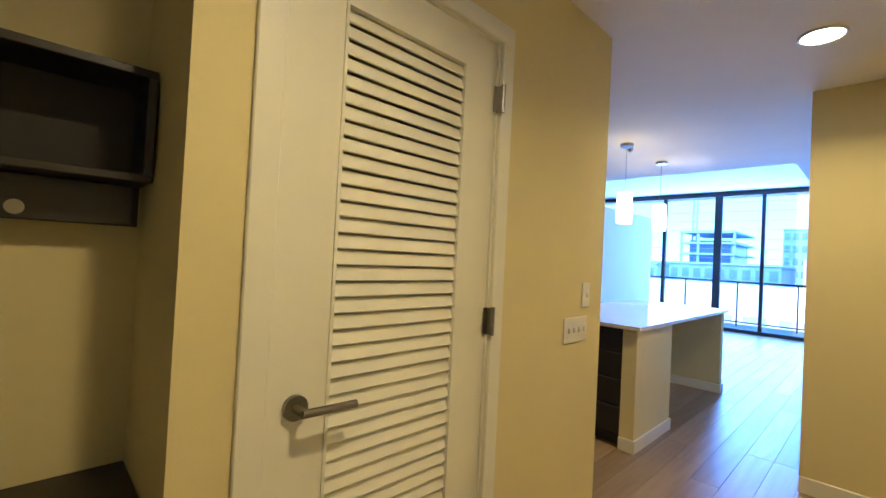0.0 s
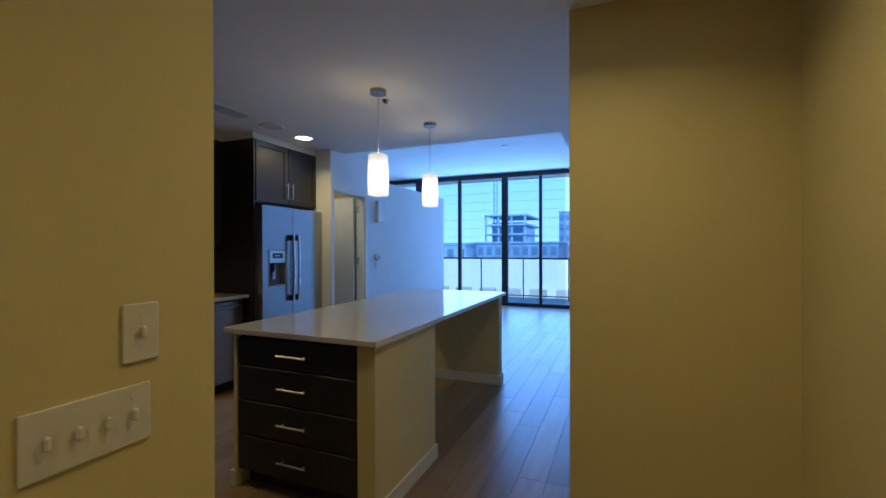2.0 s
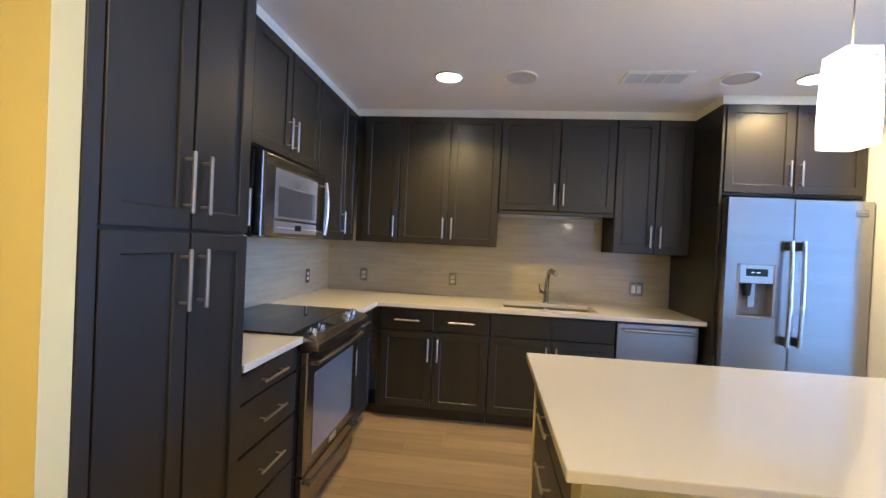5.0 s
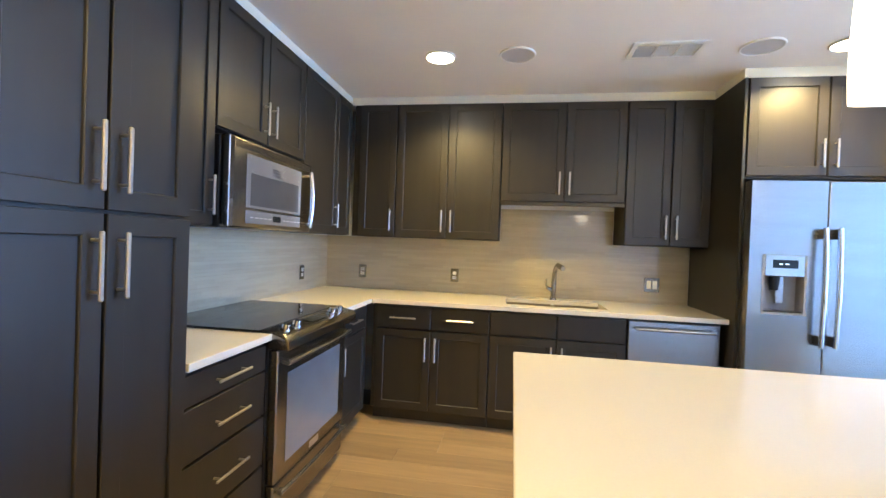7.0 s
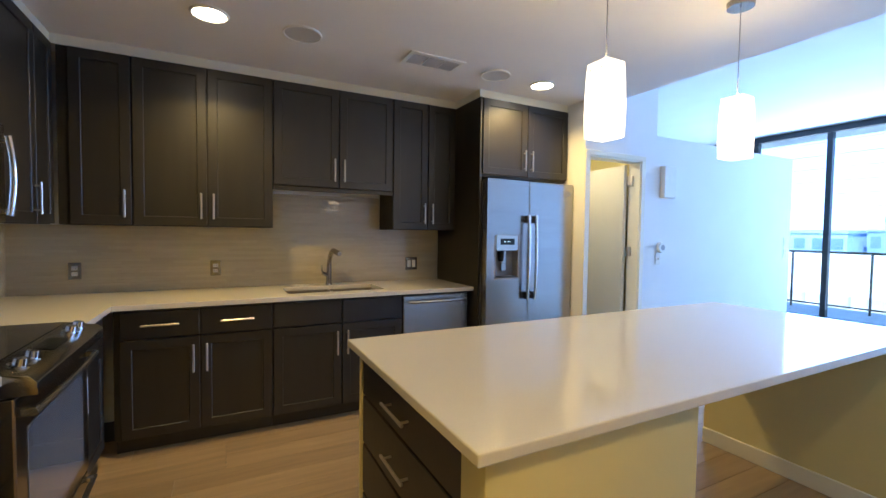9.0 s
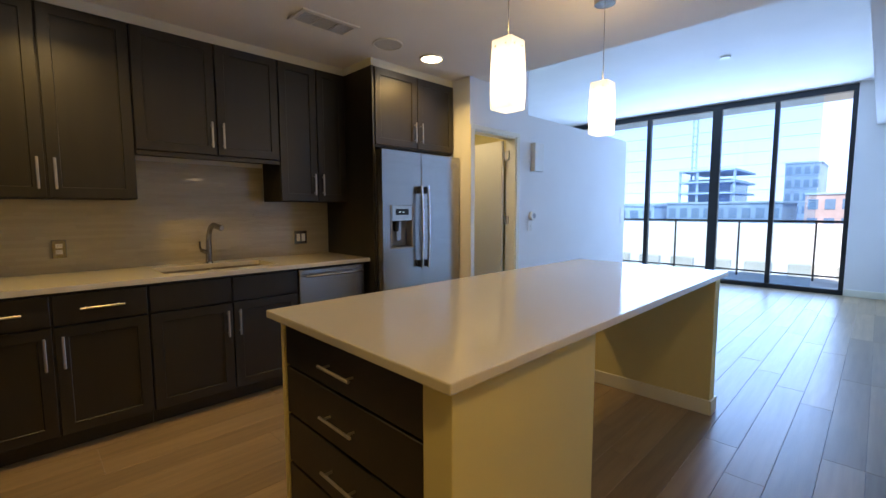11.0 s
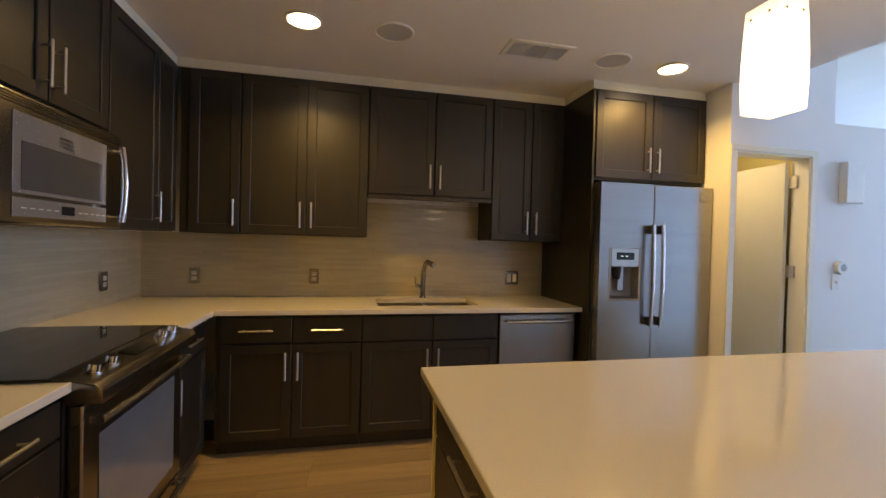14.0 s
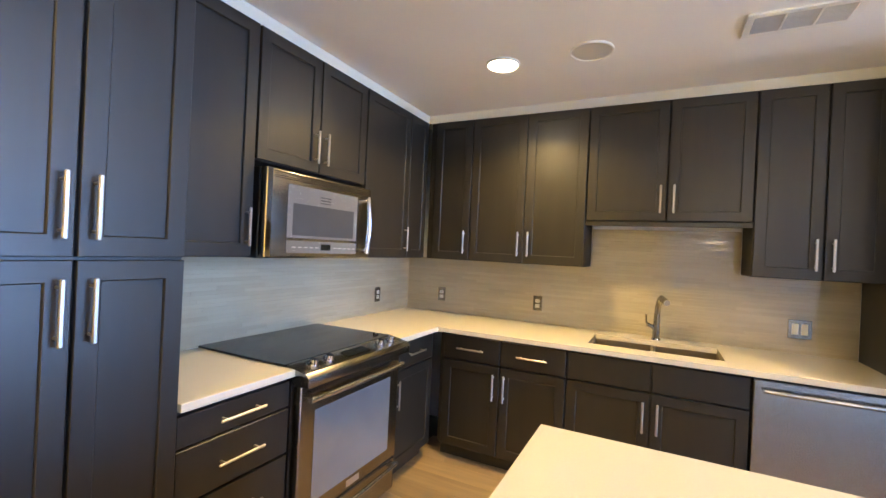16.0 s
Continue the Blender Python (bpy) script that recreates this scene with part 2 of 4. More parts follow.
def solid(name, bm, mat, label, category="", kind="structure", group="", smooth=False):
    return tagged(part(name, bm, mat, smooth=smooth), label, category, group, kind)


# ---- large structure ----
HALL_Y = -3.163      # face of the hall wall with the louvred door
WALL_END = 0.650
DOOR_Y = -0.95     # face of the wall beside the refrigerator
WIN_X = 9.87
STUB_X = 2.065
STUB_Y = -3.82
HALL_R = -4.72
CD0, CD1 = -1.03, -0.245      # closet door leaf
NICHE_X = -1.224

solid("floor", box(-3.4, -5.0, -0.14, WIN_X + 0.06, 3.2, -0.012), M_SUBFLOOR, "dark subfloor under grey-brown oak planks", "floor")
floor = bpy.data.objects["floor"]
solid("wall_back", box(-0.12, 0.0, 0, 4.0, 0.12, 2.62), M_WHITE, "painted kitchen wall behind the sink run", "wall")
solid("wall_range", box(-0.12, -3.048, 0, 0.0, 0.0, 2.62), M_WHITE, "painted kitchen wall behind the range", "wall")
solid("wall_hall", boxes((CD1 + 0.01, HALL_Y, 0, WALL_END, -3.095, 2.62), (CD1 + 0.01, -3.095, 0, 0.58, -3.05, 2.62), (NICHE_X, HALL_Y, 0, CD0 - 0.01, -3.05, 2.62),
                         (CD0 - 0.01, HALL_Y, 2.145, CD1 + 0.01, -3.05, 2.62)), M_WALL, "cream painted hall wall with a closet doorway", "wall")
solid("wall_closet", boxes((CD0 - 0.1, -2.4, 0, -0.12, -2.3, 2.62)), M_WALL, "plain wall at the back of the hall closet", "wall")
solid("wall_niche", boxes((NICHE_X, -3.05, 0, NICHE_X + 0.1, -2.4, 2.62), (-2.7, -2.72, 0, NICHE_X, -2.62, 2.62),
                          (-2.7, HALL_Y, 0, -2.6, -2.72, 2.62)), M_WALL, "cream painted walls of the desk niche", "wall")
solid("wall_entry", boxes((-3.4, HALL_Y, 0, -2.7, -3.06, 2.62), (-3.4, HALL_R, 0, -3.3, HALL_Y, 2.62)), M_WALL, "cream painted wall at the entry end of the hall", "wall")
solid("wall_hall_south", box(-3.4, HALL_R - 0.12, 0, STUB_X + 0.12, HALL_R, 2.62), M_WALL, "cream painted wall along the hall", "wall")
solid("wall_stub", box(STUB_X, HALL_R, 0, STUB_X + 0.12, STUB_Y, 2.62), M_WALL, "cream painted wall end at the living room", "wall")
solid("wall_living_south", box(STUB_X + 0.12, STUB_Y - 0.12, 0, WIN_X + 0.1, STUB_Y, 3.3), M_WHITE, "white painted living room wall", "wall")
DX0, DX1, DZ = 4.06, 4.69, 2.03
solid("wall_north", boxes((4.0, DOOR_Y, 0, DX0 - 0.015, DOOR_Y + 0.115, 3.3), (DX1 + 0.015, DOOR_Y, 0, 4.915, DOOR_Y + 0.115, 3.3),
                          (DX0 - 0.015, DOOR_Y, DZ + 0.015, DX1 + 0.015, DOOR_Y + 0.115, 3.3), (4.0, DOOR_Y + 0.115, 0, 4.045, 0.0, 2.62)),
      M_WHITE, "white painted wall with an open interior doorway", "wall")
solid("wall_partition", box(4.915, DOOR_Y, 0, 7.42, DOOR_Y + 0.115, 2.30), M_WHITE, "white partition wall that stops below the ceiling", "partition")
solid("wall_side_room", boxes((4.915, DOOR_Y + 0.115, 0, 5.0, 0.9, 3.3), (4.0, 0.9, 0, 5.0, 1.0, 3.3), (3.9, 0.12, 0, 4.0, 1.0, 3.3)), M_WALL,
      "plain cream walls of the small side room", "wall")
solid("wall_bedroom", boxes((5.0, 3.0, 0, WIN_X, 3.1, 3.3), (4.9, 1.0, 0, 5.0, 3.1, 3.3)), M_WHITE, "plain walls behind the partition", "wall")
solid("ceiling_kitchen", boxes((-3.4, -5.0, KITCHEN_CEILING, STUB_X + 0.12, 0.12, 2.7), (STUB_X + 0.12, STUB_Y, KITCHEN_CEILING, 4.26, 0.12, 2.7)), M_CEIL, "flat painted dropped kitchen ceiling", "ceiling")
solid("ceiling_side_room", box(4.045, -0.855, 2.53, 4.915, 0.9, 2.6), M_CEIL, "flat painted ceiling of the side room", "ceiling")
solid("ceiling_living", box(4.16, STUB_Y - 0.12, LIVING_CEILING, WIN_X + 0.1, 3.1, 3.4), M_CEIL, "flat painted higher living room ceiling", "ceiling")
solid("ceiling_drop", box(4.18, STUB_Y, 2.70, 4.26, DOOR_Y, LIVING_CEILING), M_CEIL, "vertical face of the ceiling drop", "ceiling")
solid("ceiling_bulkhead", box(4.26, STUB_Y, KITCHEN_CEILING, WIN_X - 0.05, -3.50, LIVING_CEILING), M_CEIL, "painted bulkhead along the living room wall", "ceiling")
solid("wall_window_pier", box(WIN_X - 0.05, STUB_Y, 0, WIN_X + 0.1, -3.29, LIVING_CEILING), M_WHITE, "white wall pier beside the window", "wall")


def baseboard(x0, y0, x1, y1, label):
    solid("baseboard", boxes((x0, y0, 0, x1, y1, 0.10), bevel=0.003), M_TRIM, label, "baseboard")


baseboard(STUB_X - 0.014, HALL_R, STUB_X, STUB_Y, "white painted baseboard at the hall wall end")
baseboard(-3.3, HALL_R, STUB_X - 0.014, HALL_R + 0.014, "white painted baseboard along the hall")
baseboard(CD1 + 0.08, HALL_Y - 0.014, WALL_END, HALL_Y, "white painted baseboard under the light switches")
baseboard(WALL_END, HALL_Y - 0.014, WALL_END + 0.012, -3.097, "white painted baseboard on the wall end")
baseboard(4.77, DOOR_Y - 0.014, 7.42, DOOR_Y, "white painted baseboard along the partition")
baseboard(STUB_X + 0.12, STUB_Y, WIN_X - 0.05, STUB_Y + 0.014, "white painted baseboard in the living room")
baseboard(WIN_X - 0.064, STUB_Y + 0.014, WIN_X - 0.05, -3.29, "white painted baseboard on the window pier")

# white filler between the cabinet tops and the ceiling
solid("trim", boxes((0.30, -0.335, 2.445, 3.071, -0.30, KITCHEN_CEILING), (3.071, -0.735, 2.445, 3.99, -0.70, KITCHEN_CEILING),
                    (3.071, -0.70, 2.445, 3.106, -0.335, KITCHEN_CEILING), (0.30, -2.46, 2.445, 0.335, -0.335, KITCHEN_CEILING),
                    (0.60, -3.045, 2.445, 0.635, -2.46, KITCHEN_CEILING), (0.30, -2.495, 2.445, 0.60, -2.46, KITCHEN_CEILING)),
      M_TRIM, "white filler strip between cabinets and ceiling", "trim")

# ---- window wall ----
window = thing("window_1", "dark-framed full-height window wall with a sliding door", "window", kind="structure")
MULL = [(-3.29, -3.23), (-2.38, -2.315), (-1.58, -1.435), (-0.40, -0.325), (0.66, 0.83), (1.82, 1.88), (2.94, 3.0)]
part("window_frame", box(WIN_X - 0.03, -3.29, LIVING_CEILING - 0.10, WIN_X + 0.08, 3.0, LIVING_CEILING - 0.002, 0.004), M_ALU, window, "dark head frame")
part("window_sill", box(WIN_X - 0.03, -3.29, 0.0, WIN_X + 0.08, 3.0, 0.075, 0.004), M_ALU, window, "dark bottom track")
for y0, y1 in MULL:
    part("mullion", box(WIN_X - 0.02, y0, 0.075, WIN_X + 0.07, y1, LIVING_CEILING - 0.10, 0.004), M_ALU, window)
PANES = [(-2.90, -2.38), (-2.315, -1.58), (-1.435, -0.40), (-0.325, 0.66), (0.83, 1.82), (1.88, 2.94)]
for y0, y1 in PANES:
    pane = part("pane", box(WIN_X + 0.02, y0, 0.075, WIN_X + 0.032, y1, LIVING_CEILING - 0.10), M_GLASS, window, "blue-tinted glass pane")
    pane.visible_shadow = False


# ---- balcony and city ----
solid("balcony", box(WIN_X + 0.08, -6.0, -0.30, WIN_X + 1.75, 4.0, -0.03), M_BALCONY, "pale concrete balcony slab", "balcony")
solid("balcony_above", box(WIN_X + 0.08, -6.0, 3.16, WIN_X + 1.3, 4.0, 3.40), M_BALCONY, "pale concrete slab of the balcony above", "balcony")
rail = thing("balcony_railing", "dark metal balcony railing with thin posts", "railing")
RX = WIN_X + 1.6
part("top_rail", box(RX - 0.03, -6.0, 1.055, RX + 0.03, 4.0, 1.10, 0.005), M_ALU, rail)
part("bottom_rail", box(RX - 0.015, -6.0, 0.06, RX + 0.015, 4.0, 0.09, 0.003), M_ALU, rail)
y = -5.18
while y < 4.0:
    part("post", box(RX - 0.02, y - 0.015, -0.03, RX + 0.02, y + 0.015, 1.055, 0.003), M_ALU, rail)
    y += 1.19
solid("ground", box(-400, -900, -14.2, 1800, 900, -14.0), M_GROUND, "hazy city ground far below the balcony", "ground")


# ---- cabinets ----
def shaker(x0, x1, z0, z1, y, rail=0.058, thick=0.02, recess=0.009):
    """A framed door whose back lies at y and whose face looks to -y, in one piece."""
    f, g = y - thick, y - thick + recess
    bm = bmesh.new()

    def loop(a, depth):
        return [bm.verts.new(p) for p in ((x0 + a, depth, z0 + a), (x1 - a, depth, z0 + a), (x1 - a, depth, z1 - a), (x0 + a, depth, z1 - a))]

    e = 0.002
    loops = [loop(0, y), loop(0, f + e), loop(e, f), loop(rail - 0.003, f), loop(rail, f + 0.003), loop(rail + 0.001, g)]
    for lo, hi in zip(loops, loops[1:]):
        for k in range(4):
            bm.faces.new((lo[k], lo[(k + 1) % 4], hi[(k + 1) % 4], hi[k]))
    bm.faces.new(loops[0][::-1])
    bm.faces.new(loops[-1])
    return bm


def bar_pull(parent, a, b, y, mat=None):
    """A bar handle from a to b (x, z pairs) standing off the face at y."""
    (ax, az), (bx, bz) = a, b
    bm = bmesh.new()
    off = y - 0.030
    if abs(ax - bx) < 1e-6:
        add_box(bm, ax - 0.0065, off - 0.005, min(az, bz), ax + 0.0065, off + 0.005, max(az, bz), bevel=0.003)
        for s in (0.13, 0.87):
            z = az + (bz - az) * s
            add_rod(bm, (ax, off, z), (ax, y, z), 0.0045, 8)
    else:
        add_box(bm, min(ax, bx), off - 0.005, az - 0.0055, max(ax, bx), off + 0.005, az + 0.0055, bevel=0.003)
        for s in (0.13, 0.87):
            x = ax + (bx - ax) * s
            add_rod(bm, (x, off, az), (x, y, az), 0.0045, 8)
    return part("handle", bm, mat or M_NICKEL, parent, "satin nickel bar handle")


GAP = 0.0048


def cabinet(name, label, m, width, depth, z0, z1, fronts, toe=0.0, group="", back=0.004):
    """fronts: (kind, x0, x1, z0, z1, handle); kind door or drawer; handle l, r (vertical, with t or b for its end), h or empty."""
    ob = thing(name, label, "cabinet", m, group)
    body = bmesh.new()
    add_box(body, 0.001, -depth, z0 + toe, width - 0.001, -back, z1, bevel=0.001)
    if toe:
        add_box(body, 0.001, -depth + 0.06, z0, width - 0.001, -back - 0.02, z0 + toe)
    part("carcass", body, M_CABIN if not toe else M_CAB, ob)
    for kind, x0, x1, a, b, h in fronts:
        x0, x1, a, b = x0 + GAP, x1 - GAP, a + GAP, b - GAP
        if kind == "door":
            d = part("door", shaker(x0, x1, a, b, -depth - 0.001), M_CAB, ob)
        else:
            d = part("drawer_front", box(x0, -depth - 0.021, a, x1, -depth - 0.001, b, 0.0025), M_CAB, ob)
        face = -depth - 0.021
        if h.startswith("h"):
            c, half = (x0 + x1) / 2, 0.098
            bar_pull(d, (c - half, (a + b) / 2), (c + half, (a + b) / 2), face)
        elif h:
            hx = x0 + 0.032 if h[0] == "l" else x1 - 0.032
            if h[1] == "b":
                bar_pull(d, (hx, a + 0.045), (hx, a + 0.22), face)
            else:
                bar_pull(d, (hx, b - 0.22), (hx, b - 0.045), face)
    return ob


TOP = 2.444
UB = 1.376
DU = 0.33      # upper depth
DB = 0.61      # base depth
UP = "upper cabinets"
LOW = "base cabinets"
# upper run over the sink wall
cabinet("upper_cabinet", "dark espresso single-door wall cabinet in the corner", pose(0.36, 0, 0), 0.368, DU, UB, TOP,
        [("door", 0.055, 0.368, UB, TOP, "rb")], group=UP)
cabinet("upper_cabinet", "dark espresso double-door wall cabinet over the counter", pose(0.729, 0, 0), 0.836, DU, UB, TOP,
        [("door", 0, 0.419, UB, TOP, "rb"), ("door", 0.419, 0.836, UB, TOP, "lb")], group=UP)
cabinet("upper_cabinet", "short dark espresso wall cabinet above the sink", pose(1.566, 0, 0), 0.918, DU, 1.685, TOP,
        [("door", 0, 0.476, 1.685, TOP, "rb"), ("door", 0.476, 0.918, 1.685, TOP, "lb")], group=UP)
cabinet("upper_cabinet", "dark espresso double-door wall cabinet beside the refrigerator", pose(2.485, 0, 0), 0.584, DU, UB, TOP,
        [("door", 0, 0.316, UB, TOP, "rb"), ("door", 0.316, 0.584, UB, TOP, "lb")], group=UP)
tagged(part("light_rail", box(1.568, -0.35, 1.654, 2.482, -0.33, 1.683, 0.002), M_CAB), "dark wooden light rail under the short wall cabinet", "trim", kind="structure")
# upper run over the range wall
RW = (0, 0, 90)
cabinet("upper_cabinet", "dark espresso wall cabinet between pantry and microwave", pose(0, -2.457, 0, *RW), 0.49, DU, UB, TOP,
        [("door", 0, 0.49, UB, TOP, "rb")], group=UP)
cabinet("upper_cabinet", "short dark espresso wall cabinet above the microwave", pose(0, -1.965, 0, *RW), 0.812, DU, 1.825, TOP,
        [("door", 0, 0.405, 1.825, TOP, "rb"), ("door", 0.405, 0.81, 1.825, TOP, "lb")], group=UP)
cabinet("upper_cabinet", "dark espresso corner wall cabinet beside the microwave", pose(0, -1.151, 0, *RW), 0.793, DU, UB, TOP,
        [("door", 0, 0.525, UB, TOP, "rb"), ("door", 0.525, 0.793, UB, TOP, "")], group=UP)
# pantry
pantry = cabinet("pantry_cabinet", "tall dark espresso pantry cabinet with four doors", pose(0, -3.047, 0, *RW), 0.588, 0.63, 0, TOP,
        [("door", 0, 0.295, 1.385, TOP, "rb"), ("door", 0.295, 0.588, 1.385, TOP, "lb"),
         ("door", 0, 0.295, 0.10, 1.385, "rt"), ("door", 0.295, 0.588, 0.10, 1.385, "lt")], toe=0.10)
part("filler", box(-0.045, -0.652, 0.0, -0.002, -0.59, TOP, 0.002), M_CAB, pantry, "plain dark filler strip")
# base runs
DT, DM = 0.868, 0.698
cabinet("base_cabinet", "dark espresso three-drawer base cabinet beside the range", pose(0, -2.457, 0, *RW), 0.488, DB, 0, 0.882,
        [("drawer", 0, 0.488, 0.752, DT, "h"), ("drawer", 0, 0.488, 0.556, 0.752, "h"), ("drawer", 0, 0.488, 0.335, 0.556, "h"),
         ("drawer", 0, 0.488, 0.10, 0.335, "h")], toe=0.10, group=LOW)
cabinet("base_cabinet", "dark espresso corner base cabinet with one drawer", pose(0, -1.165, 0, *RW), 0.51, DB, 0, 0.882,
        [("drawer", 0, 0.50, DM, DT, "h"), ("door", 0, 0.50, 0.10, DM, "lt")], toe=0.10, group=LOW)
cabinet("base_cabinet", "dark espresso base cabinet with two drawers and doors", pose(0.665, 0, 0), 0.87, DB, 0, 0.882,
        [("drawer", 0.03, 0.445, DM, DT, "h"), ("drawer", 0.445, 0.87, DM, DT, "h"),
         ("door", 0.03, 0.445, 0.10, DM, "rt"), ("door", 0.445, 0.87, 0.10, DM, "lt")], toe=0.10, group=LOW)
sink_base = cabinet("base_cabinet", "dark espresso sink base cabinet with false drawer fronts", pose(1.536, 0, 0), 0.928, DB, 0, 0.72,
        [("drawer", 0, 0.465, DM, DT, ""), ("drawer", 0.465, 0.928, DM, DT, ""),
         ("door", 0, 0.465, 0.10, DM, "rt"), ("door", 0.465, 0.928, 0.10, DM, "lt")], toe=0.10, group=LOW)
part("front_rail", boxes((0.001, -DB, 0.72, 0.927, -DB + 0.02, 0.882), (0.001, -DB + 0.02, 0.72, 0.02, -0.01, 0.882), (0.908, -DB + 0.02, 0.72, 0.927, -0.01, 0.882)), M_CAB, sink_base)
# refrigerator surround
surround = cabinet("upper_cabinet", "dark espresso double-door cabinet over the refrigerator", pose(3.092, 0, 0), 0.898, 0.73, 1.815, TOP,
        [("door", 0, 0.45, 1.83, TOP, "rb"), ("door", 0.45, 0.898, 1.83, TOP, "lb")], group=UP)
part("side_panel", box(-0.021, -0.745, 0.0, -0.002, -0.003, TOP, 0.0015), M_CAB, surround, "tall dark side panel")

# ---- worktop and sink ----
CT0, CT1 = 0.884, 0.914
SX0, SX1, SY0, SY1 = 1.642, 2.358, -0.535, -0.175
worktop = thing("worktop", "white quartz worktop with a rounded front edge", "countertop")
part("slab", ring_plate((0.004, -0.682, 3.069, -0.004), (SX0, SY0, SX1, SY1), CT0, CT1, "z"), M_QUARTZ, worktop)
part("slab", box(0.004, -1.162, CT0, 0.672, -0.6825, CT1), M_QUARTZ, worktop)
part("slab", box(0.004, -2.455, CT0, 0.655, -1.966, CT1, 0.003, 2), M_QUARTZ, worktop)
M_SINK = material("satin_sink_steel", (0.36, 0.315, 0.25), 0.38, metal=1.0, vary=0.08, scale=12.0)
sink = thing("sink", "stainless steel double-bowl undermount sink", "sink")
for a, b in ((SX0, 1.992), (2.012, SX1)):
    t = 0.004
    part("bowl", boxes((a, SY0, 0.735, b, SY1, 0.739), (a, SY0, 0.739, a + t, SY1, CT0), (b - t, SY0, 0.739, b, SY1, CT0),
                       (a + t, SY0, 0.739, b - t, SY0 + t, CT0), (a + t, SY1 - t, 0.739, b - t, SY1, CT0)), M_SINK, sink)
    part("drain", rod(((a + b) / 2, -0.355, 0.739), ((a + b) / 2, -0.355, 0.743), 0.045, 20), M_CHROME, sink)
part("divider", box(1.992, SY0, 0.85, 2.012, SY1, CT0 - 0.004, 0.004), M_SINK, sink)

# ---- backsplash backing (tiles at the end of the file) ----
solid("backsplash_bed", boxes((0.0, -0.005, CT1, 3.069, -0.001, UB), (1.568, -0.005, UB, 2.482, -0.001, 1.65), (0.001, -2.455, CT1, 0.005, -0.005, UB)),
      M_GROUT, "pale grout bed behind the glass tile backsplash", "backsplash")
backsplash = bpy.data.objects["backsplash_bed"]

# ---- island ----
IX0, IX1, IY0, IY1 = 1.695, 4.20, -2.968, -1.952
island = thing("kitchen_island", "white kitchen island with a quartz top and drawers", "island")
bm = box(IX0, IY0, CT0, IX1, IY1, CT1, 0.004, 2)
part("worktop", bm, M_QUARTZ, island, "white quartz top")
BX0, BX1 = 1.735, 2.468
for a in ((BX0, -2.935, 0, BX1, -2.83, CT0 - 0.002), (BX0, -2.015, 0, BX1, -1.99, CT0 - 0.002), (BX1 - 0.05, -2.829, 0, BX1 - 0.001, -2.016, CT0 - 0.002)):
    part("side_wall", box(*a, 0.002), M_WALL, island, "cream painted drywall side")
part("end_panel", box(4.075, -2.93, 0, 4.175, -1.99, CT0 - 0.002, 0.002), M_WALL, island, "cream painted drywall end panel")
part("baseboard", boxes((BX0 - 0.014, -2.949, 0, BX1 + 0.014, -2.935, 0.095), (BX0 - 0.014, -2.935, 0, BX0, -2.83, 0.095), (BX1, -2.935, 0, BX1 + 0.014, -1.99, 0.095),
                        (BX0 - 0.014, -2.015, 0, BX0, -1.976, 0.095), (BX0, -1.99, 0, BX1, -1.976, 0.095), bevel=0.003), M_TRIM, island)
part("baseboard", boxes((4.061, -2.93, 0, 4.075, -1.99, 0.095), (4.061, -2.944, 0, 4.189, -2.93, 0.095), (4.175, -2.93, 0, 4.189, -1.99, 0.095), bevel=0.003), M_TRIM, island)
drawer_set = cabinet("island_drawers", "dark espresso four-drawer cabinet set into the island", pose(2.35, -2.017, 0, 0, 0, -90), 0.811, 0.588, 0, 0.875,
        [("drawer", 0, 0.811, 0.70, 0.862, "h"), ("drawer", 0, 0.811, 0.505, 0.70, "h"), ("drawer", 0, 0.811, 0.305, 0.505, "h"),
         ("drawer", 0, 0.811, 0.10, 0.305, "h")], toe=0.10)

# ---- refrigerator ----
fr = thing("refrigerator", "stainless steel side-by-side refrigerator with water dispenser", "refrigerator", pose(3.094, 0, 0))
FW, FH, FY = 0.897, 1.79, -0.832
part("body", box(0.005, -0.745, 0.02, FW - 0.005, -0.03, FH - 0.02, 0.006), M_GREYPLASTIC, fr, "dark grey cabinet body")
SPLIT = 0.412
DPX0, DPX1, DPZ0, DPZ1 = 0.075, 0.315, 0.985, 1.345
part("freezer_door", ring_plate((0.0, 0.06, SPLIT - 0.003, FH), (DPX0, DPZ0, DPX1, DPZ1), FY, -0.75), M_STEEL, fr)
part("fridge_door", box(SPLIT + 0.003, FY, 0.06, FW, -0.75, FH, 0.008, 3), M_STEEL, fr)
part("kick_grille", box(0.02, -0.74, 0.0, FW - 0.02, -0.70, 0.055, 0.004), M_BLACK, fr)
disp = part("dispenser", boxes((DPX0, FY + 0.075, DPZ0, DPX1, FY + 0.083, DPZ1), (DPX0, FY - 0.004, DPZ0, DPX0 + 0.012, FY + 0.075, DPZ1), (DPX1 - 0.012, FY - 0.004, DPZ0, DPX1, FY + 0.075, DPZ1),
                               (DPX0 + 0.012, FY - 0.004, DPZ0, DPX1 - 0.012, FY + 0.075, DPZ0 + 0.012)), M_GREYPLASTIC, fr, "grey water dispenser recess")
part("control_panel", box(DPX0 + 0.012, FY - 0.004, 1.215, DPX1 - 0.012, FY + 0.02, DPZ1, 0.004), M_STEEL_H, disp, "brushed control panel")
part("display", box(DPX0 + 0.055, FY - 0.007, 1.265, DPX1 - 0.05, FY - 0.004, 1.315, 0.001), M_DISPLAY, disp)
part("digits", boxes((DPX0 + 0.085, FY - 0.0085, 1.287, DPX0 + 0.105, FY - 0.007, 1.292), (DPX0 + 0.12, FY - 0.0085, 1.287, DPX0 + 0.14, FY - 0.007, 1.292)), M_GREEN, disp)
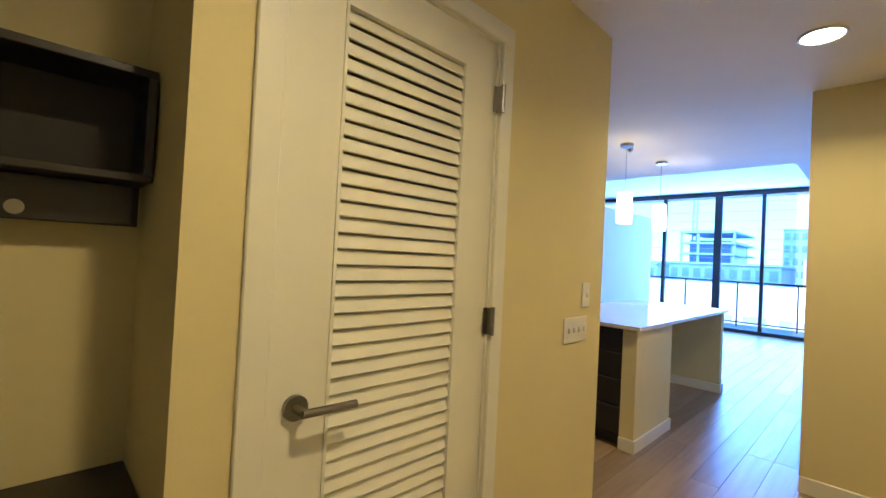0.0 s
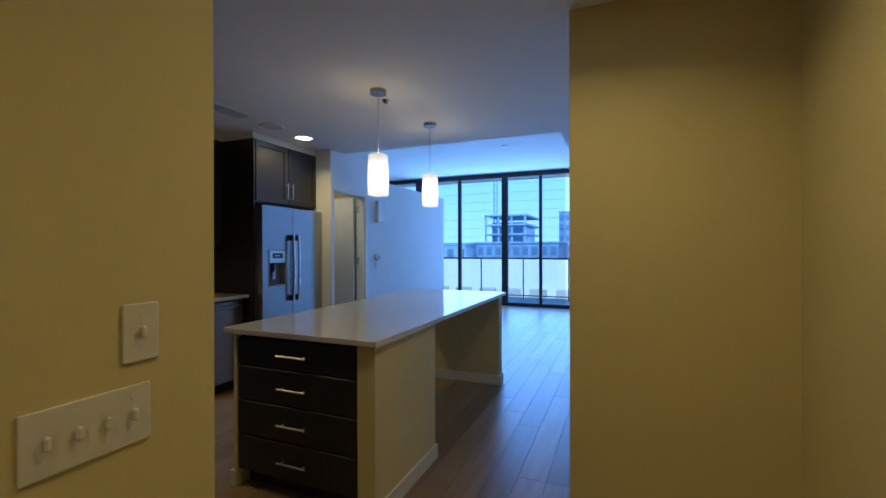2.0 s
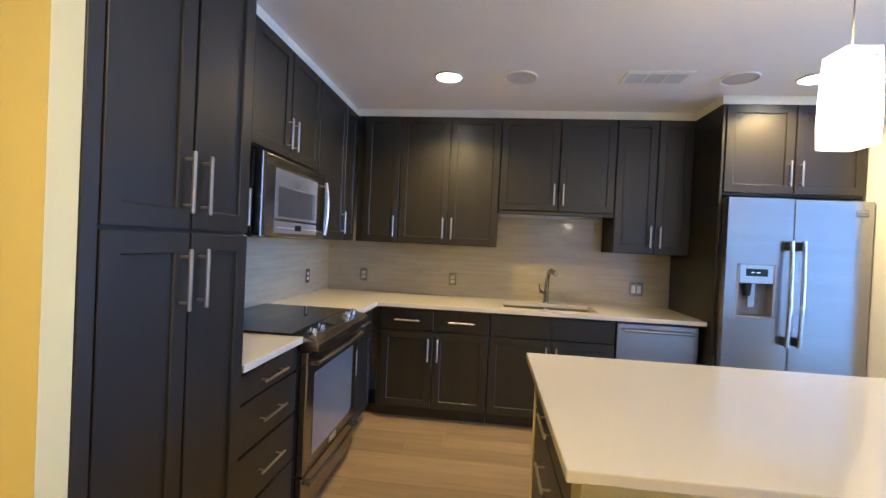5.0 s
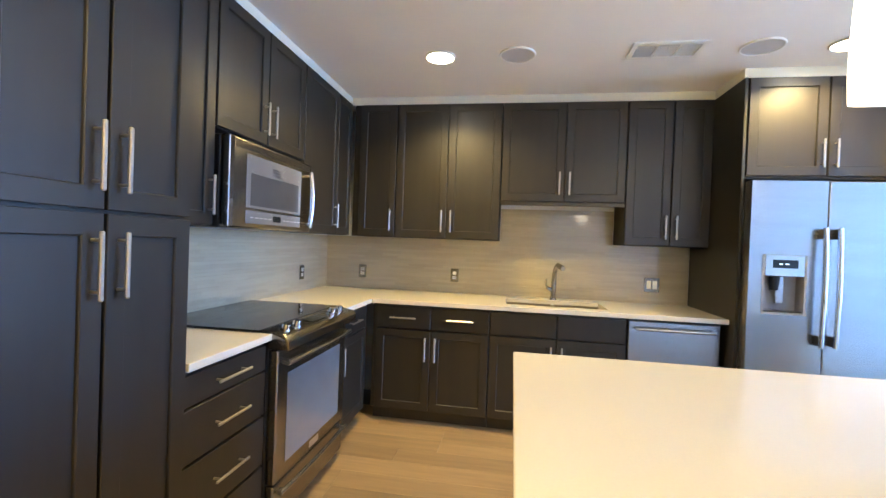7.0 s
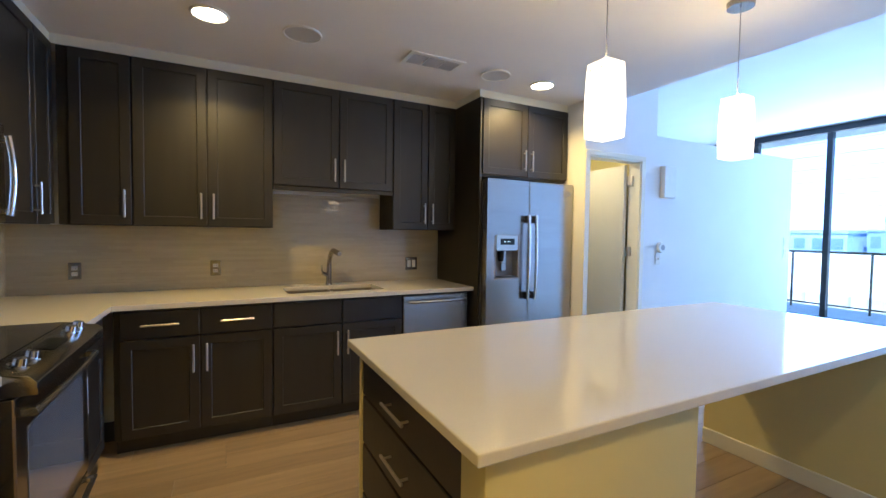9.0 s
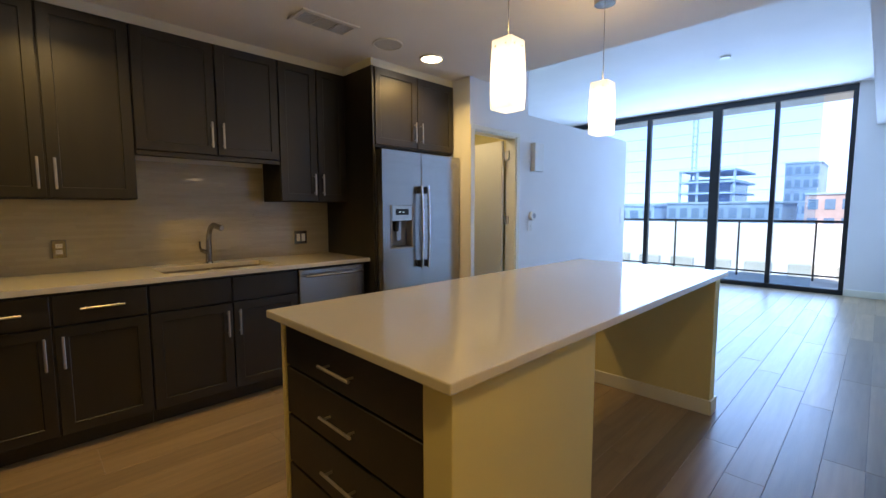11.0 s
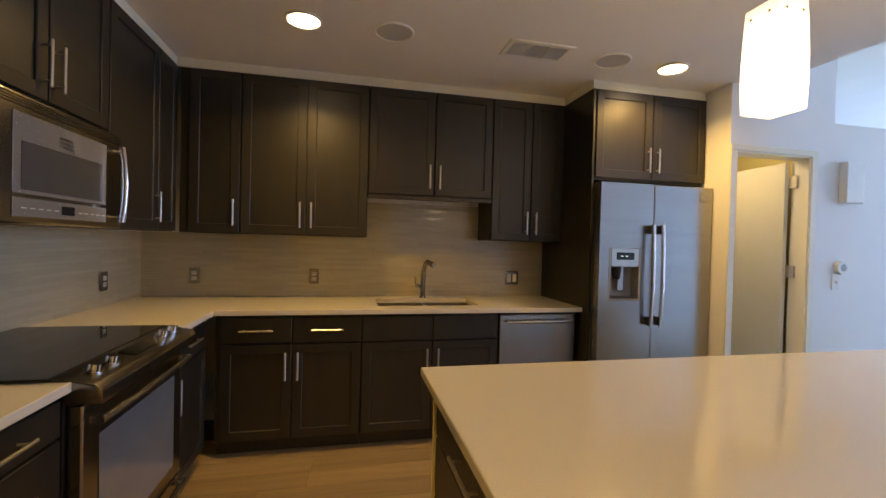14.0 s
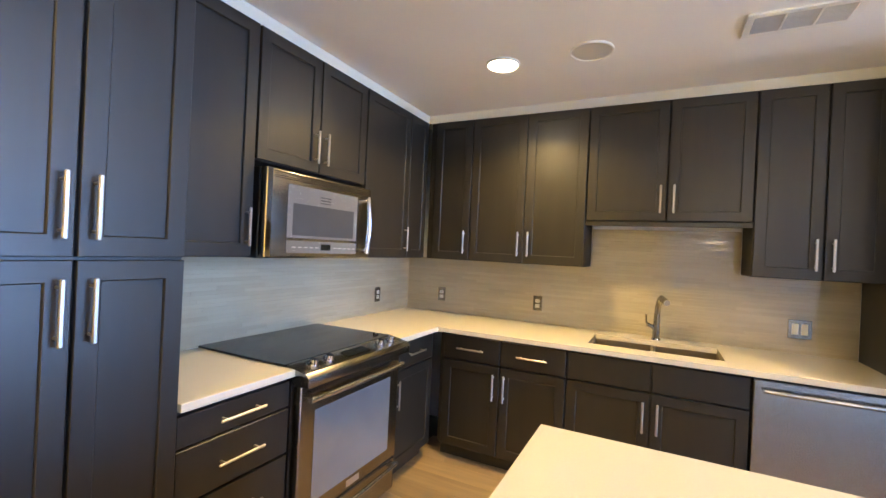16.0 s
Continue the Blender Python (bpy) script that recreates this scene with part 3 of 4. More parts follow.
part("spout", rod((DPX0 + 0.085, FY + 0.035, 1.13), (DPX0 + 0.085, FY + 0.035, 1.215), 0.022, 14, 0.030), M_BLACK, disp, smooth=True)
part("paddle", box(DPX0 + 0.10, FY + 0.045, 1.05, DPX0 + 0.145, FY + 0.055, 1.215, 0.003), M_STEEL, disp)
part("drip_tray", box(DPX0 + 0.014, FY + 0.006, DPZ0 + 0.013, DPX1 - 0.014, FY + 0.07, DPZ0 + 0.02, 0.002), M_BLACK, disp)
for hx in (SPLIT - 0.035, SPLIT + 0.040):
    bm = bmesh.new()
    add_tube(bm, [(hx, FY - 0.045 - 0.012 * math.sin(math.pi * k / 12), 0.81 + 0.70 * k / 12) for k in range(13)], 0.014, 12)
    h = part("handle", bm, M_CHROME, fr, "curved polished steel handle", smooth=True)
    for hz in (0.815, 1.445):
        part("bracket", box(hx - 0.014, FY - 0.048, hz, hx + 0.014, FY, hz + 0.06, 0.004), M_BLACK, h)
part("badge", boxes((FW - 0.115, FY - 0.003, 1.685, FW - 0.04, FY, 1.73), bevel=0.001), M_GREYPLASTIC, fr)
part("badge_bars", boxes((FW - 0.108, FY - 0.0045, 1.712, FW - 0.047, FY - 0.003, 1.722), (FW - 0.108, FY - 0.0045, 1.694, FW - 0.047, FY - 0.003, 1.702)), M_STEEL, fr)

# ---- dishwasher ----
dw = thing("dishwasher", "stainless steel dishwasher under the worktop", "dishwasher", pose(2.466, 0, 0))
part("tub", box(0.004, -0.60, 0.10, 0.578, -0.02, 0.878), M_BLACK, dw)
part("door", box(0.006, -0.635, 0.11, 0.576, -0.601, 0.862, 0.005, 2), M_STEEL, dw)
part("gasket", box(0.006, -0.628, 0.8635, 0.576, -0.601, 0.878), M_BLACK, dw)
part("toe_kick", box(0.004, -0.55, 0.0, 0.578, -0.52, 0.098), M_BLACK, dw)
bm = bmesh.new()
add_tube(bm, [(0.045 + 0.49 * k / 10, -0.665 - 0.008 * math.sin(math.pi * k / 10), 0.815) for k in range(11)], 0.011, 10)
for hx in (0.075, 0.505):
    add_rod(bm, (hx, -0.665, 0.815), (hx, -0.635, 0.815), 0.008, 8)
part("handle", bm, M_STEEL_H, dw, "curved steel bar handle", smooth=True)

# ---- range ----
rg = thing("range", "stainless steel slide-in range with a black glass cooktop", "stove", pose(0, -1.964, 0, *RW))
RGW = 0.80
part("body", box(0.004, -0.63, 0.02, RGW - 0.004, -0.02, 0.895, 0.004), M_BLACK, rg)
part("cooktop", box(-0.012, -0.60, 0.9155, RGW + 0.008, -0.012, 0.926, 0.004, 2), M_BLACKGLASS, rg, "black ceramic glass cooktop")
# sloping control panel
bm = bmesh.new()
prof = [(-0.60, 0.926), (-0.715, 0.905), (-0.735, 0.885), (-0.735, 0.845), (-0.64, 0.845), (-0.60, 0.905)]
ring0 = [bm.verts.new((-0.006, py, pz)) for py, pz in prof]
ring1 = [bm.verts.new((RGW + 0.004, py, pz)) for py, pz in prof]
bm.faces.new(ring0)
bm.faces.new(ring1[::-1])
for k in range(len(prof)):
    bm.faces.new((ring0[k], ring0[(k + 1) % len(prof)], ring1[(k + 1) % len(prof)], ring1[k]))
bmesh.ops.bevel(bm, geom=list(bm.edges), offset=0.004, segments=2, profile=0.5, affect="EDGES", clamp_overlap=True)
ctl = part("control_panel", bm, M_DARKSTEEL, rg, "sloping stainless control panel", smooth=True)
for kx in (0.09, 0.19, 0.60, 0.70):
    knob = part("knob", rod((kx, -0.664, 0.915), (kx, -0.669, 0.942), 0.021, 20, 0.0185), M_CHROME, ctl, "polished steel knob", smooth=True)
    part("skirt", rod((kx, -0.660, 0.912), (kx, -0.6625, 0.922), 0.029, 20), M_CHROME, ctl)
bm = box(0.31, -0.03, 0.0, 0.48, 0.03, 0.002, 0.0006)
bmesh.ops.transform(bm, matrix=Matrix.Translation((0, -0.658, 0.9165)) @ Matrix.Rotation(radians(10.4), 4, "X"), verts=bm.verts)
part("display", bm, M_DISPLAY, ctl, "dark touch display")
door = part("oven_door", box(0.012, -0.675, 0.235, RGW - 0.012, -0.632, 0.835, 0.006, 2), M_DARKSTEEL, rg, "stainless oven door")
part("oven_window", box(0.10, -0.6775, 0.30, RGW - 0.10, -0.6752, 0.715, 0.002), M_OVENGLASS, door, "dark glass oven window")
part("badge", box(0.345, -0.677, 0.252, 0.445, -0.6752, 0.284, 0.0005), M_NICKEL, door)
bm = bmesh.new()
add_tube(bm, [(0.03 + (RGW - 0.06) * k / 12, -0.712 - 0.012 * math.sin(math.pi * k / 12), 0.782) for k in range(13)], 0.0125, 10)
for hx in (0.05, RGW - 0.05):
    add_box(bm, hx - 0.014, -0.722, 0.768, hx + 0.014, -0.675, 0.796, bevel=0.005)
part("handle", bm, M_STEEL_H, door, "steel bar handle", smooth=True)
dr = part("storage_drawer", box(0.012, -0.67, 0.045, RGW - 0.012, -0.632, 0.225, 0.006, 2), M_DARKSTEEL, rg, "stainless storage drawer")
bm = bmesh.new()
add_tube(bm, [(0.03 + (RGW - 0.06) * k / 12, -0.698 - 0.010 * math.sin(math.pi * k / 12), 0.195) for k in range(13)], 0.0115, 10)
for hx in (0.05, RGW - 0.05):
    add_box(bm, hx - 0.014, -0.706, 0.182, hx + 0.014, -0.670, 0.208, bevel=0.005)
part("handle", bm, M_STEEL_H, dr, "steel bar handle", smooth=True)
part("foot_strip", box(0.02, -0.60, 0.0, RGW - 0.02, -0.56, 0.04), M_BLACK, rg)

# ---- microwave ----
mw = thing("microwave", "stainless steel over-the-range microwave oven", "microwave", pose(0, -1.945, 0, *RW))
MW, MZ0, MZ1, MY = 0.79, 1.372, 1.80, -0.405
part("body", box(0.002, -0.355, MZ0, MW - 0.002, -0.02, MZ1 - 0.002, 0.004), M_BLACK, mw, "black enamel case")
mdoor = part("door", box(0.0, MY, MZ0 + 0.004, MW, -0.357, MZ1 - 0.002, 0.010, 3), M_DARKSTEEL, mw, "stainless front", smooth=True)
part("edge_trim", box(-0.002, MY - 0.003, MZ0 + 0.006, 0.034, MY + 0.012, MZ1 - 0.004, 0.004), M_CHROME, mdoor, "bright steel edge trim")
part("top_vent", boxes(*[(0.04, MY - 0.0015, MZ1 - 0.045 + 0.009 * k, MW - 0.02, MY + 0.001, MZ1 - 0.042 + 0.009 * k) for k in range(4)]), M_BLACK, mdoor)
inner = part("window_surround", box(0.125, MY - 0.004, 1.475, 0.655, MY - 0.0002, 1.735, 0.003), M_GREYGLASS, mdoor, "silver-grey window surround")
part("window", box(0.158, MY - 0.006, 1.488, 0.622, MY - 0.0042, 1.645, 0.001), M_MICROGLASS, inner, "dark microwave window")
part("control_strip", box(0.125, MY - 0.004, 1.40, 0.655, MY - 0.0002, 1.462, 0.003), M_GREYGLASS, mdoor, "silver-grey control strip")
part("display", box(0.36, MY - 0.0058, 1.416, 0.435, MY - 0.0042, 1.448, 0.0005), M_DISPLAY, mdoor)
part("badge_bars", boxes((0.345, MY - 0.0055, 1.675, 0.425, MY - 0.0042, 1.682), (0.345, MY - 0.0055, 1.690, 0.425, MY - 0.0042, 1.697), (0.345, MY - 0.0055, 1.661, 0.425, MY - 0.0042, 1.667)), M_BLACK, mdoor)
for k in range(10):
    bx = 0.16 + 0.04 * k + (0.10 if k > 4 else 0)
    part("button_mark", box(bx, MY - 0.0052, 1.427, bx + 0.024, MY - 0.0042, 1.431), M_GREYPLASTIC, mdoor)
bm = bmesh.new()
add_tube(bm, [(0.722, MY - 0.034 - 0.014 * math.sin(math.pi * k / 12), 1.405 + 0.335 * k / 12) for k in range(13)], 0.014, 12)
for hz in (1.425, 1.72):
    add_rod(bm, (0.722, MY - 0.034, hz), (0.722, MY, hz), 0.010, 10)
part("handle", bm, M_CHROME, mdoor, "curved polished handle", smooth=True)

# ---- faucet ----
M_FAUCET = material("brushed_faucet_steel", (0.36, 0.34, 0.305), 0.24, metal=1.0, vary=0.06, scale=30.0)
fc = thing("faucet", "satin nickel single-lever pull-out kitchen faucet", "faucet", pose(2.016, -0.11, CT1 + 0.001, 0, 0, 20))
part("base", rod((0, 0, 0), (0, 0, 0.010), 0.030, 24, 0.027), M_CHROME, fc, smooth=True)
part("column", rod((0, 0, 0.010), (0, -0.006, 0.17), 0.0225, 20, 0.0195), M_FAUCET, fc, smooth=True)
bm = bmesh.new()
add_tube(bm, [(0, -0.006, 0.165), (0, -0.012, 0.205), (0, -0.024, 0.24), (0, -0.042, 0.268), (0, -0.066, 0.283)], 0.0185, 16)
part("spout", bm, M_FAUCET, fc, smooth=True)
head = part("spray_head", rod((0, -0.064, 0.284), (0, -0.155, 0.262), 0.0195, 18, 0.022), M_FAUCET, fc, "pull-out spray head", smooth=True)
part("aerator", rod((0, -0.155, 0.262), (0, -0.160, 0.2608), 0.017, 16), M_GREYPLASTIC, head)
bm = bmesh.new()
add_rod(bm, (-0.005, 0, 0.075), (-0.058, -0.004, 0.098), 0.014, 14)
add_tube(bm, [(-0.055, -0.004, 0.097), (-0.068, -0.005, 0.115), (-0.070, -0.005, 0.165)], 0.0065, 10)
part("lever", bm, M_FAUCET, fc, smooth=True)


# ---- pendants and ceiling fittings ----
def pendant(x, y, z0, z1):
    p = thing("pendant_lamp", "lit pendant lamp with a square white glass shade", "pendant lamp", pose(x, y, 0, 0, 0, 0), "pendants over the island")
    part("canopy", rod((0, 0, KITCHEN_CEILING - 0.028), (0, 0, KITCHEN_CEILING), 0.058, 28, 0.061), M_FAUCET, p, "polished round canopy", smooth=True)
    part("cable", rod((0, 0, z1 - 0.01), (0, 0, KITCHEN_CEILING - 0.028), 0.0025, 8), M_GREYPLASTIC, p)
    part("socket", rod((0, 0, z1 - 0.06), (0, 0, z1 - 0.005), 0.018, 14), M_CHROME, p)
    bm = bmesh.new()
    loops = []
    n = 24

    def ring(z, w):
        pts, c = [], 0.007
        for q in range(4):
            for k in range(6):
                a = math.pi / 2 * (q + k / 5)
                sx, sy = ((1, 1), (-1, 1), (-1, -1), (1, -1))[q]
                pts.append(bm.verts.new((sx * (w - c) + c * math.cos(a), sy * (w - c) + c * math.sin(a), z)))
        return pts

    h = z1 - z0
    for f, w in ((0.0, 0.050), (0.012, 0.0555), (0.25, 0.0575), (0.5, 0.057), (0.8, 0.0545), (1.0, 0.052)):
        loops.append(ring(z0 + h * f, w))
    for f, w in ((1.0, 0.047), (0.5, 0.052), (0.03, 0.048)):
        loops.append(ring(z0 + h * f - 0.0005, w))
    for lo, hi in zip(loops, loops[1:]):
        for k in range(n):
            bm.faces.new((lo[k], lo[(k + 1) % n], hi[(k + 1) % n], hi[k]))
    bm.faces.new(loops[0][::-1])
    bm.faces.new(loops[-1])
    w = 0.0535
    shade = part("shade", bm, M_SHADE, p, "glowing opal glass shade", smooth=True)
    for sx in (-0.028, 0.028):
        part("stud", rod((sx, -w - 0.002, z1 - 0.03), (sx, -w + 0.001, z1 - 0.03), 0.004, 10), M_NICKEL, shade)
        part("stud", rod((-w - 0.002, sx, z1 - 0.03), (-w + 0.001, sx, z1 - 0.03), 0.004, 10), M_NICKEL, shade)
    glow = new("pendant_glow", bpy.data.lights.new("pendant_glow", "POINT"))
    glow.data.energy, glow.data.color, glow.data.shadow_soft_size = 2.2, WARM, 0.03
    glow.location = (x, y, z1 + 0.005)
    part("bulb", rod((0, 0, z1 - 0.16), (0, 0, z1 - 0.08), 0.022, 14, 0.014), M_LAMP, p, smooth=True)


pendant(2.605, -2.43, 1.743, 2.04)
pendant(3.505, -2.435, 1.743, 2.04)


def downlight(x, y, z=KITCHEN_CEILING, label="lit round recessed ceiling light"):
    d = thing("recessed_light", label, "ceiling light", pose(x, y, z), "recessed ceiling lights")
    bm = bmesh.new()
    add_tube(bm, [(0.088 * math.cos(2 * math.pi * k / 32), 0.088 * math.sin(2 * math.pi * k / 32), -0.003) for k in range(33)], 0.009, 8)
    part("trim_ring", bm, M_PLASTIC, d, smooth=True)
    part("lens", rod((0, 0, -0.006), (0, 0, -0.001), 0.080, 28), M_LAMP, d)


for lx, ly in DOWNLIGHTS:
    downlight(lx, ly)


def speaker(x, y):
    s = thing("ceiling_speaker", "round off-white ceiling speaker grille", "speaker", pose(x, y, KITCHEN_CEILING), "ceiling speakers")
    part("grille", rod((0, 0, -0.006), (0, 0, 0), 0.098, 36), M_GREYPLASTIC_LIGHT, s)
    bm = bmesh.new()
    add_tube(bm, [(0.104 * math.cos(2 * math.pi * k / 36), 0.104 * math.sin(2 * math.pi * k / 36), -0.004) for k in range(37)], 0.007, 8)
    part("ring", bm, M_PLASTIC, s, smooth=True)


M_GREYPLASTIC_LIGHT = material("perforated_grille", (0.55, 0.54, 0.52), 0.6, vary=0.1, scale=300.0, bump=0.6, bump_scale=500)
speaker(1.66, -1.04)
speaker(3.008, -1.04)
vent = thing("ceiling_vent", "white rectangular ceiling air vent with slats", "vent", pose(2.505, -1.04, KITCHEN_CEILING))
# black plate stands for the shade inside the duct, which is not modelled
part("backing", box(-0.17, -0.075, -0.003, 0.17, 0.075, -0.001), M_BLACK, vent)
part("frame", boxes((-0.20, -0.105, -0.010, 0.20, -0.075, 0), (-0.20, 0.075, -0.010, 0.20, 0.105, 0), (-0.20, -0.075, -0.010, -0.17, 0.075, 0), (0.17, -0.075, -0.010, 0.20, 0.075, 0),
                    (-0.065, -0.075, -0.010, -0.055, 0.075, -0.003), (0.055, -0.075, -0.010, 0.065, 0.075, -0.003), bevel=0.002), M_PLASTIC, vent)
for k in range(10):
    sy = -0.068 + 0.015 * k
    for a, b in ((-0.168, -0.066), (-0.054, 0.054), (0.066, 0.168)):
        part("slat", box(a, sy, -0.009, b, sy + 0.0035, -0.004), M_GREYPLASTIC_LIGHT, vent)
part("sprinkler", rod((2.80, -2.38, KITCHEN_CEILING - 0.03), (2.80, -2.38, KITCHEN_CEILING), 0.012, 12, 0.03), M_CHROME)
tagged(bpy.data.objects["sprinkler"], "small chrome fire sprinkler on the kitchen ceiling", "sprinkler")
part("ceiling_sensor", rod((7.2, -2.19, LIVING_CEILING - 0.02), (7.2, -2.19, LIVING_CEILING), 0.055, 24, 0.06), M_PLASTIC, smooth=True)
tagged(bpy.data.objects["ceiling_sensor"], "round white disc on the living room ceiling", "ceiling sensor")

# ---- louvred closet door ----
cd = thing("door_1", "white louvred closet door, closed, with lever handle", "door", pose(CD0, HALL_Y, 0), kind="structure")
W = CD1 - CD0
LX0, LX1, LZ0, LZ1 = 0.158, W - 0.155, 0.22, 2.01
part("leaf_frame", ring_plate((0.003, 0.012, W - 0.003, 2.13), (LX0, LZ0, LX1, LZ1), 0.008, 0.043), M_TRIM, cd, "white painted door frame")
part("bead", ring_plate((LX0 + 0.0005, LZ0 + 0.0005, LX1 - 0.0005, LZ1 - 0.0005), (LX0 + 0.010, LZ0 + 0.010, LX1 - 0.010, LZ1 - 0.010), 0.004, 0.035), M_TRIM, cd)
slat_bm = bmesh.new()
add_box(slat_bm, LX0 + 0.010, -0.0035, -0.0205, LX1 - 0.010, 0.0035, 0.0205, bevel=0.002)
bmesh.ops.transform(slat_bm, matrix=Matrix.Rotation(radians(-19), 4, "X"), verts=slat_bm.verts)
slat_me = mesh_of("slat", slat_bm, M_TRIM)
n_slats = 41
for k in range(n_slats):
    s = new("slat", slat_me)
    s.parent = cd
    s.location = (0, 0.020, LZ0 + 0.034 + (LZ1 - LZ0 - 0.066) * k / (n_slats - 1))
lever = part("lever", rod((0.074, 0.008, 0.96), (0.074, -0.006, 0.96), 0.031, 28), M_HARDWARE, cd, "dull nickel lever handle", smooth=True)
bm = bmesh.new()
add_rod(bm, (0.074, -0.006, 0.96), (0.074, -0.05, 0.96), 0.011, 14)
add_tube(bm, [(0.068, -0.050, 0.96), (0.10, -0.052, 0.96), (0.15, -0.052, 0.959), (0.215, -0.050, 0.957)], 0.0105, 14)
part("grip", bm, M_HARDWARE, lever, smooth=True)
for hz in (1.925, 1.125, 0.28):
    bm = boxes((W - 0.020, -0.0025, hz - 0.047, W - 0.004, 0.0, hz + 0.047))
    for k in range(5):
        add_rod(bm, (W + 0.003, -0.0245, hz - 0.050 + 0.0203 * k), (W + 0.003, -0.0245, hz - 0.0305 + 0.0203 * k), 0.008, 12)
    add_box(bm, W - 0.004, -0.0245, hz - 0.047, W + 0.0005, 0.0, hz + 0.047)
    part("hinge", bm, M_HARDWARE, cd, "worn steel butt hinge")
part("casing", boxes((-0.070, -0.016, 0, -0.004, 0, 2.138), (W + 0.008, -0.016, 0, W + 0.072, 0, 2.138), (-0.070, -0.016, 2.138, W + 0.072, 0, 2.205), bevel=0.003), M_TRIM, cd, "white flat casing")
part("jamb", boxes((-0.009, 0.0, 0, 0.001, 0.085, 2.14), (W - 0.001, 0.0, 0, W + 0.009, 0.085, 2.14), (0.001, 0.0, 2.132, W - 0.001, 0.085, 2.142)), M_TRIM, cd)

# ---- open door beside the refrigerator ----
d2 = thing("door_2", "white interior door standing open into a side room", "door", kind="structure")
part("casing", boxes((3.996, DOOR_Y - 0.016, 0, DX0 - 0.012, DOOR_Y - 0.0005, DZ + 0.012), (DX1 + 0.012, DOOR_Y - 0.016, 0, DX1 + 0.065, DOOR_Y - 0.0005, DZ + 0.012),
                     (3.996, DOOR_Y - 0.016, DZ + 0.012, DX1 + 0.065, DOOR_Y - 0.0005, DZ + 0.055), bevel=0.003), M_TRIM, d2, "white flat casing")
part("jamb", boxes((DX0 - 0.0145, DOOR_Y - 0.004, 0, DX0, DOOR_Y + 0.118, DZ), (DX1, DOOR_Y - 0.004, 0, DX1 + 0.0145, DOOR_Y + 0.118, DZ), (DX0 - 0.0145, DOOR_Y - 0.004, DZ, DX1 + 0.0145, DOOR_Y + 0.118, DZ + 0.0145)), M_TRIM, d2)
bm = box(0.0, -0.018, 0.012, 0.64, 0.018, 2.02, 0.002)
hinge_at = Matrix.Translation((DX1 - 0.012, DOOR_Y + 0.122, 0)) @ Matrix.Rotation(radians(86), 4, "Z")
bmesh.ops.transform(bm, matrix=hinge_at @ Matrix.Translation((0.008, 0.018, 0)), verts=bm.verts)
part("leaf", bm, M_TRIM, d2, "smooth white door leaf")
bm = bmesh.new()
add_rod(bm, (0.575, 0.036, 0.96), (0.575, 0.045, 0.96), 0.028, 20)
add_rod(bm, (0.575, 0.045, 0.96), (0.575, 0.085, 0.96), 0.009, 12)
add_rod(bm, (0.575, 0.085, 0.96), (0.47, 0.087, 0.96), 0.009, 12)
bmesh.ops.transform(bm, matrix=hinge_at, verts=bm.verts)
part("handle", bm, M_NICKEL, d2, "satin nickel lever", smooth=True)
for hz in (1.87, 1.20, 0.25):
    part("hinge", boxes((DX1 - 0.016, DOOR_Y + 0.07, hz - 0.045, DX1 - 0.0005, DOOR_Y + 0.132, hz + 0.045), bevel=0.002), M_NICKEL, d2)

# ---- desk niche ----
desk = thing("desk", "dark built-in desk in a hall niche", "desk")
part("desk_top", box(-2.595, -3.13, 0.715, NICHE_X - 0.003, -2.724, 0.75, 0.003), M_CAB, desk)
part("apron", box(-2.595, -3.10, 0.60, NICHE_X - 0.003, -3.08, 0.714, 0.002), M_CAB, desk)
part("side_panel", box(-2.595, -3.10, 0.0, -2.57, -2.724, 0.60, 0.002), M_CAB, desk)
part("side_panel", box(NICHE_X - 0.028, -3.08, 0.0, NICHE_X - 0.003, -2.724, 0.60, 0.002), M_CAB, desk)
hutch = thing("wall_hutch", "dark open wall cabinet above the niche desk", "cabinet")
part("back", box(-2.3, -2.727, 1.385, NICHE_X - 0.006, -2.722, 1.765), M_CABIN, hutch)
part("top", box(-2.3, -2.90, 1.745, NICHE_X - 0.006, -2.728, 1.765, 0.002), M_CAB, hutch)
part("side", box(NICHE_X - 0.026, -2.90, 1.51, NICHE_X - 0.006, -2.728, 1.744, 0.002), M_CAB, hutch)
part("side", box(-2.3, -2.90, 1.51, -2.28, -2.728, 1.744, 0.002), M_CAB, hutch)
part("shelf", box(-2.28, -2.90, 1.49, NICHE_X - 0.006, -2.728, 1.509, 0.002), M_CAB, hutch)
drw = part("drawer_front", box(-2.29, -2.795, 1.385, NICHE_X - 0.03, -2.775, 1.488, 0.002), M_CAB, hutch)
part("drawer_box", box(-2.27, -2.774, 1.39, NICHE_X - 0.05, -2.729, 1.485), M_CABIN, hutch)
part("knob", rod((-1.468, -2.795, 1.41), (-1.468, -2.82, 1.41), 0.010, 14, 0.017), M_HARDWARE, drw, "round nickel knob", smooth=True)


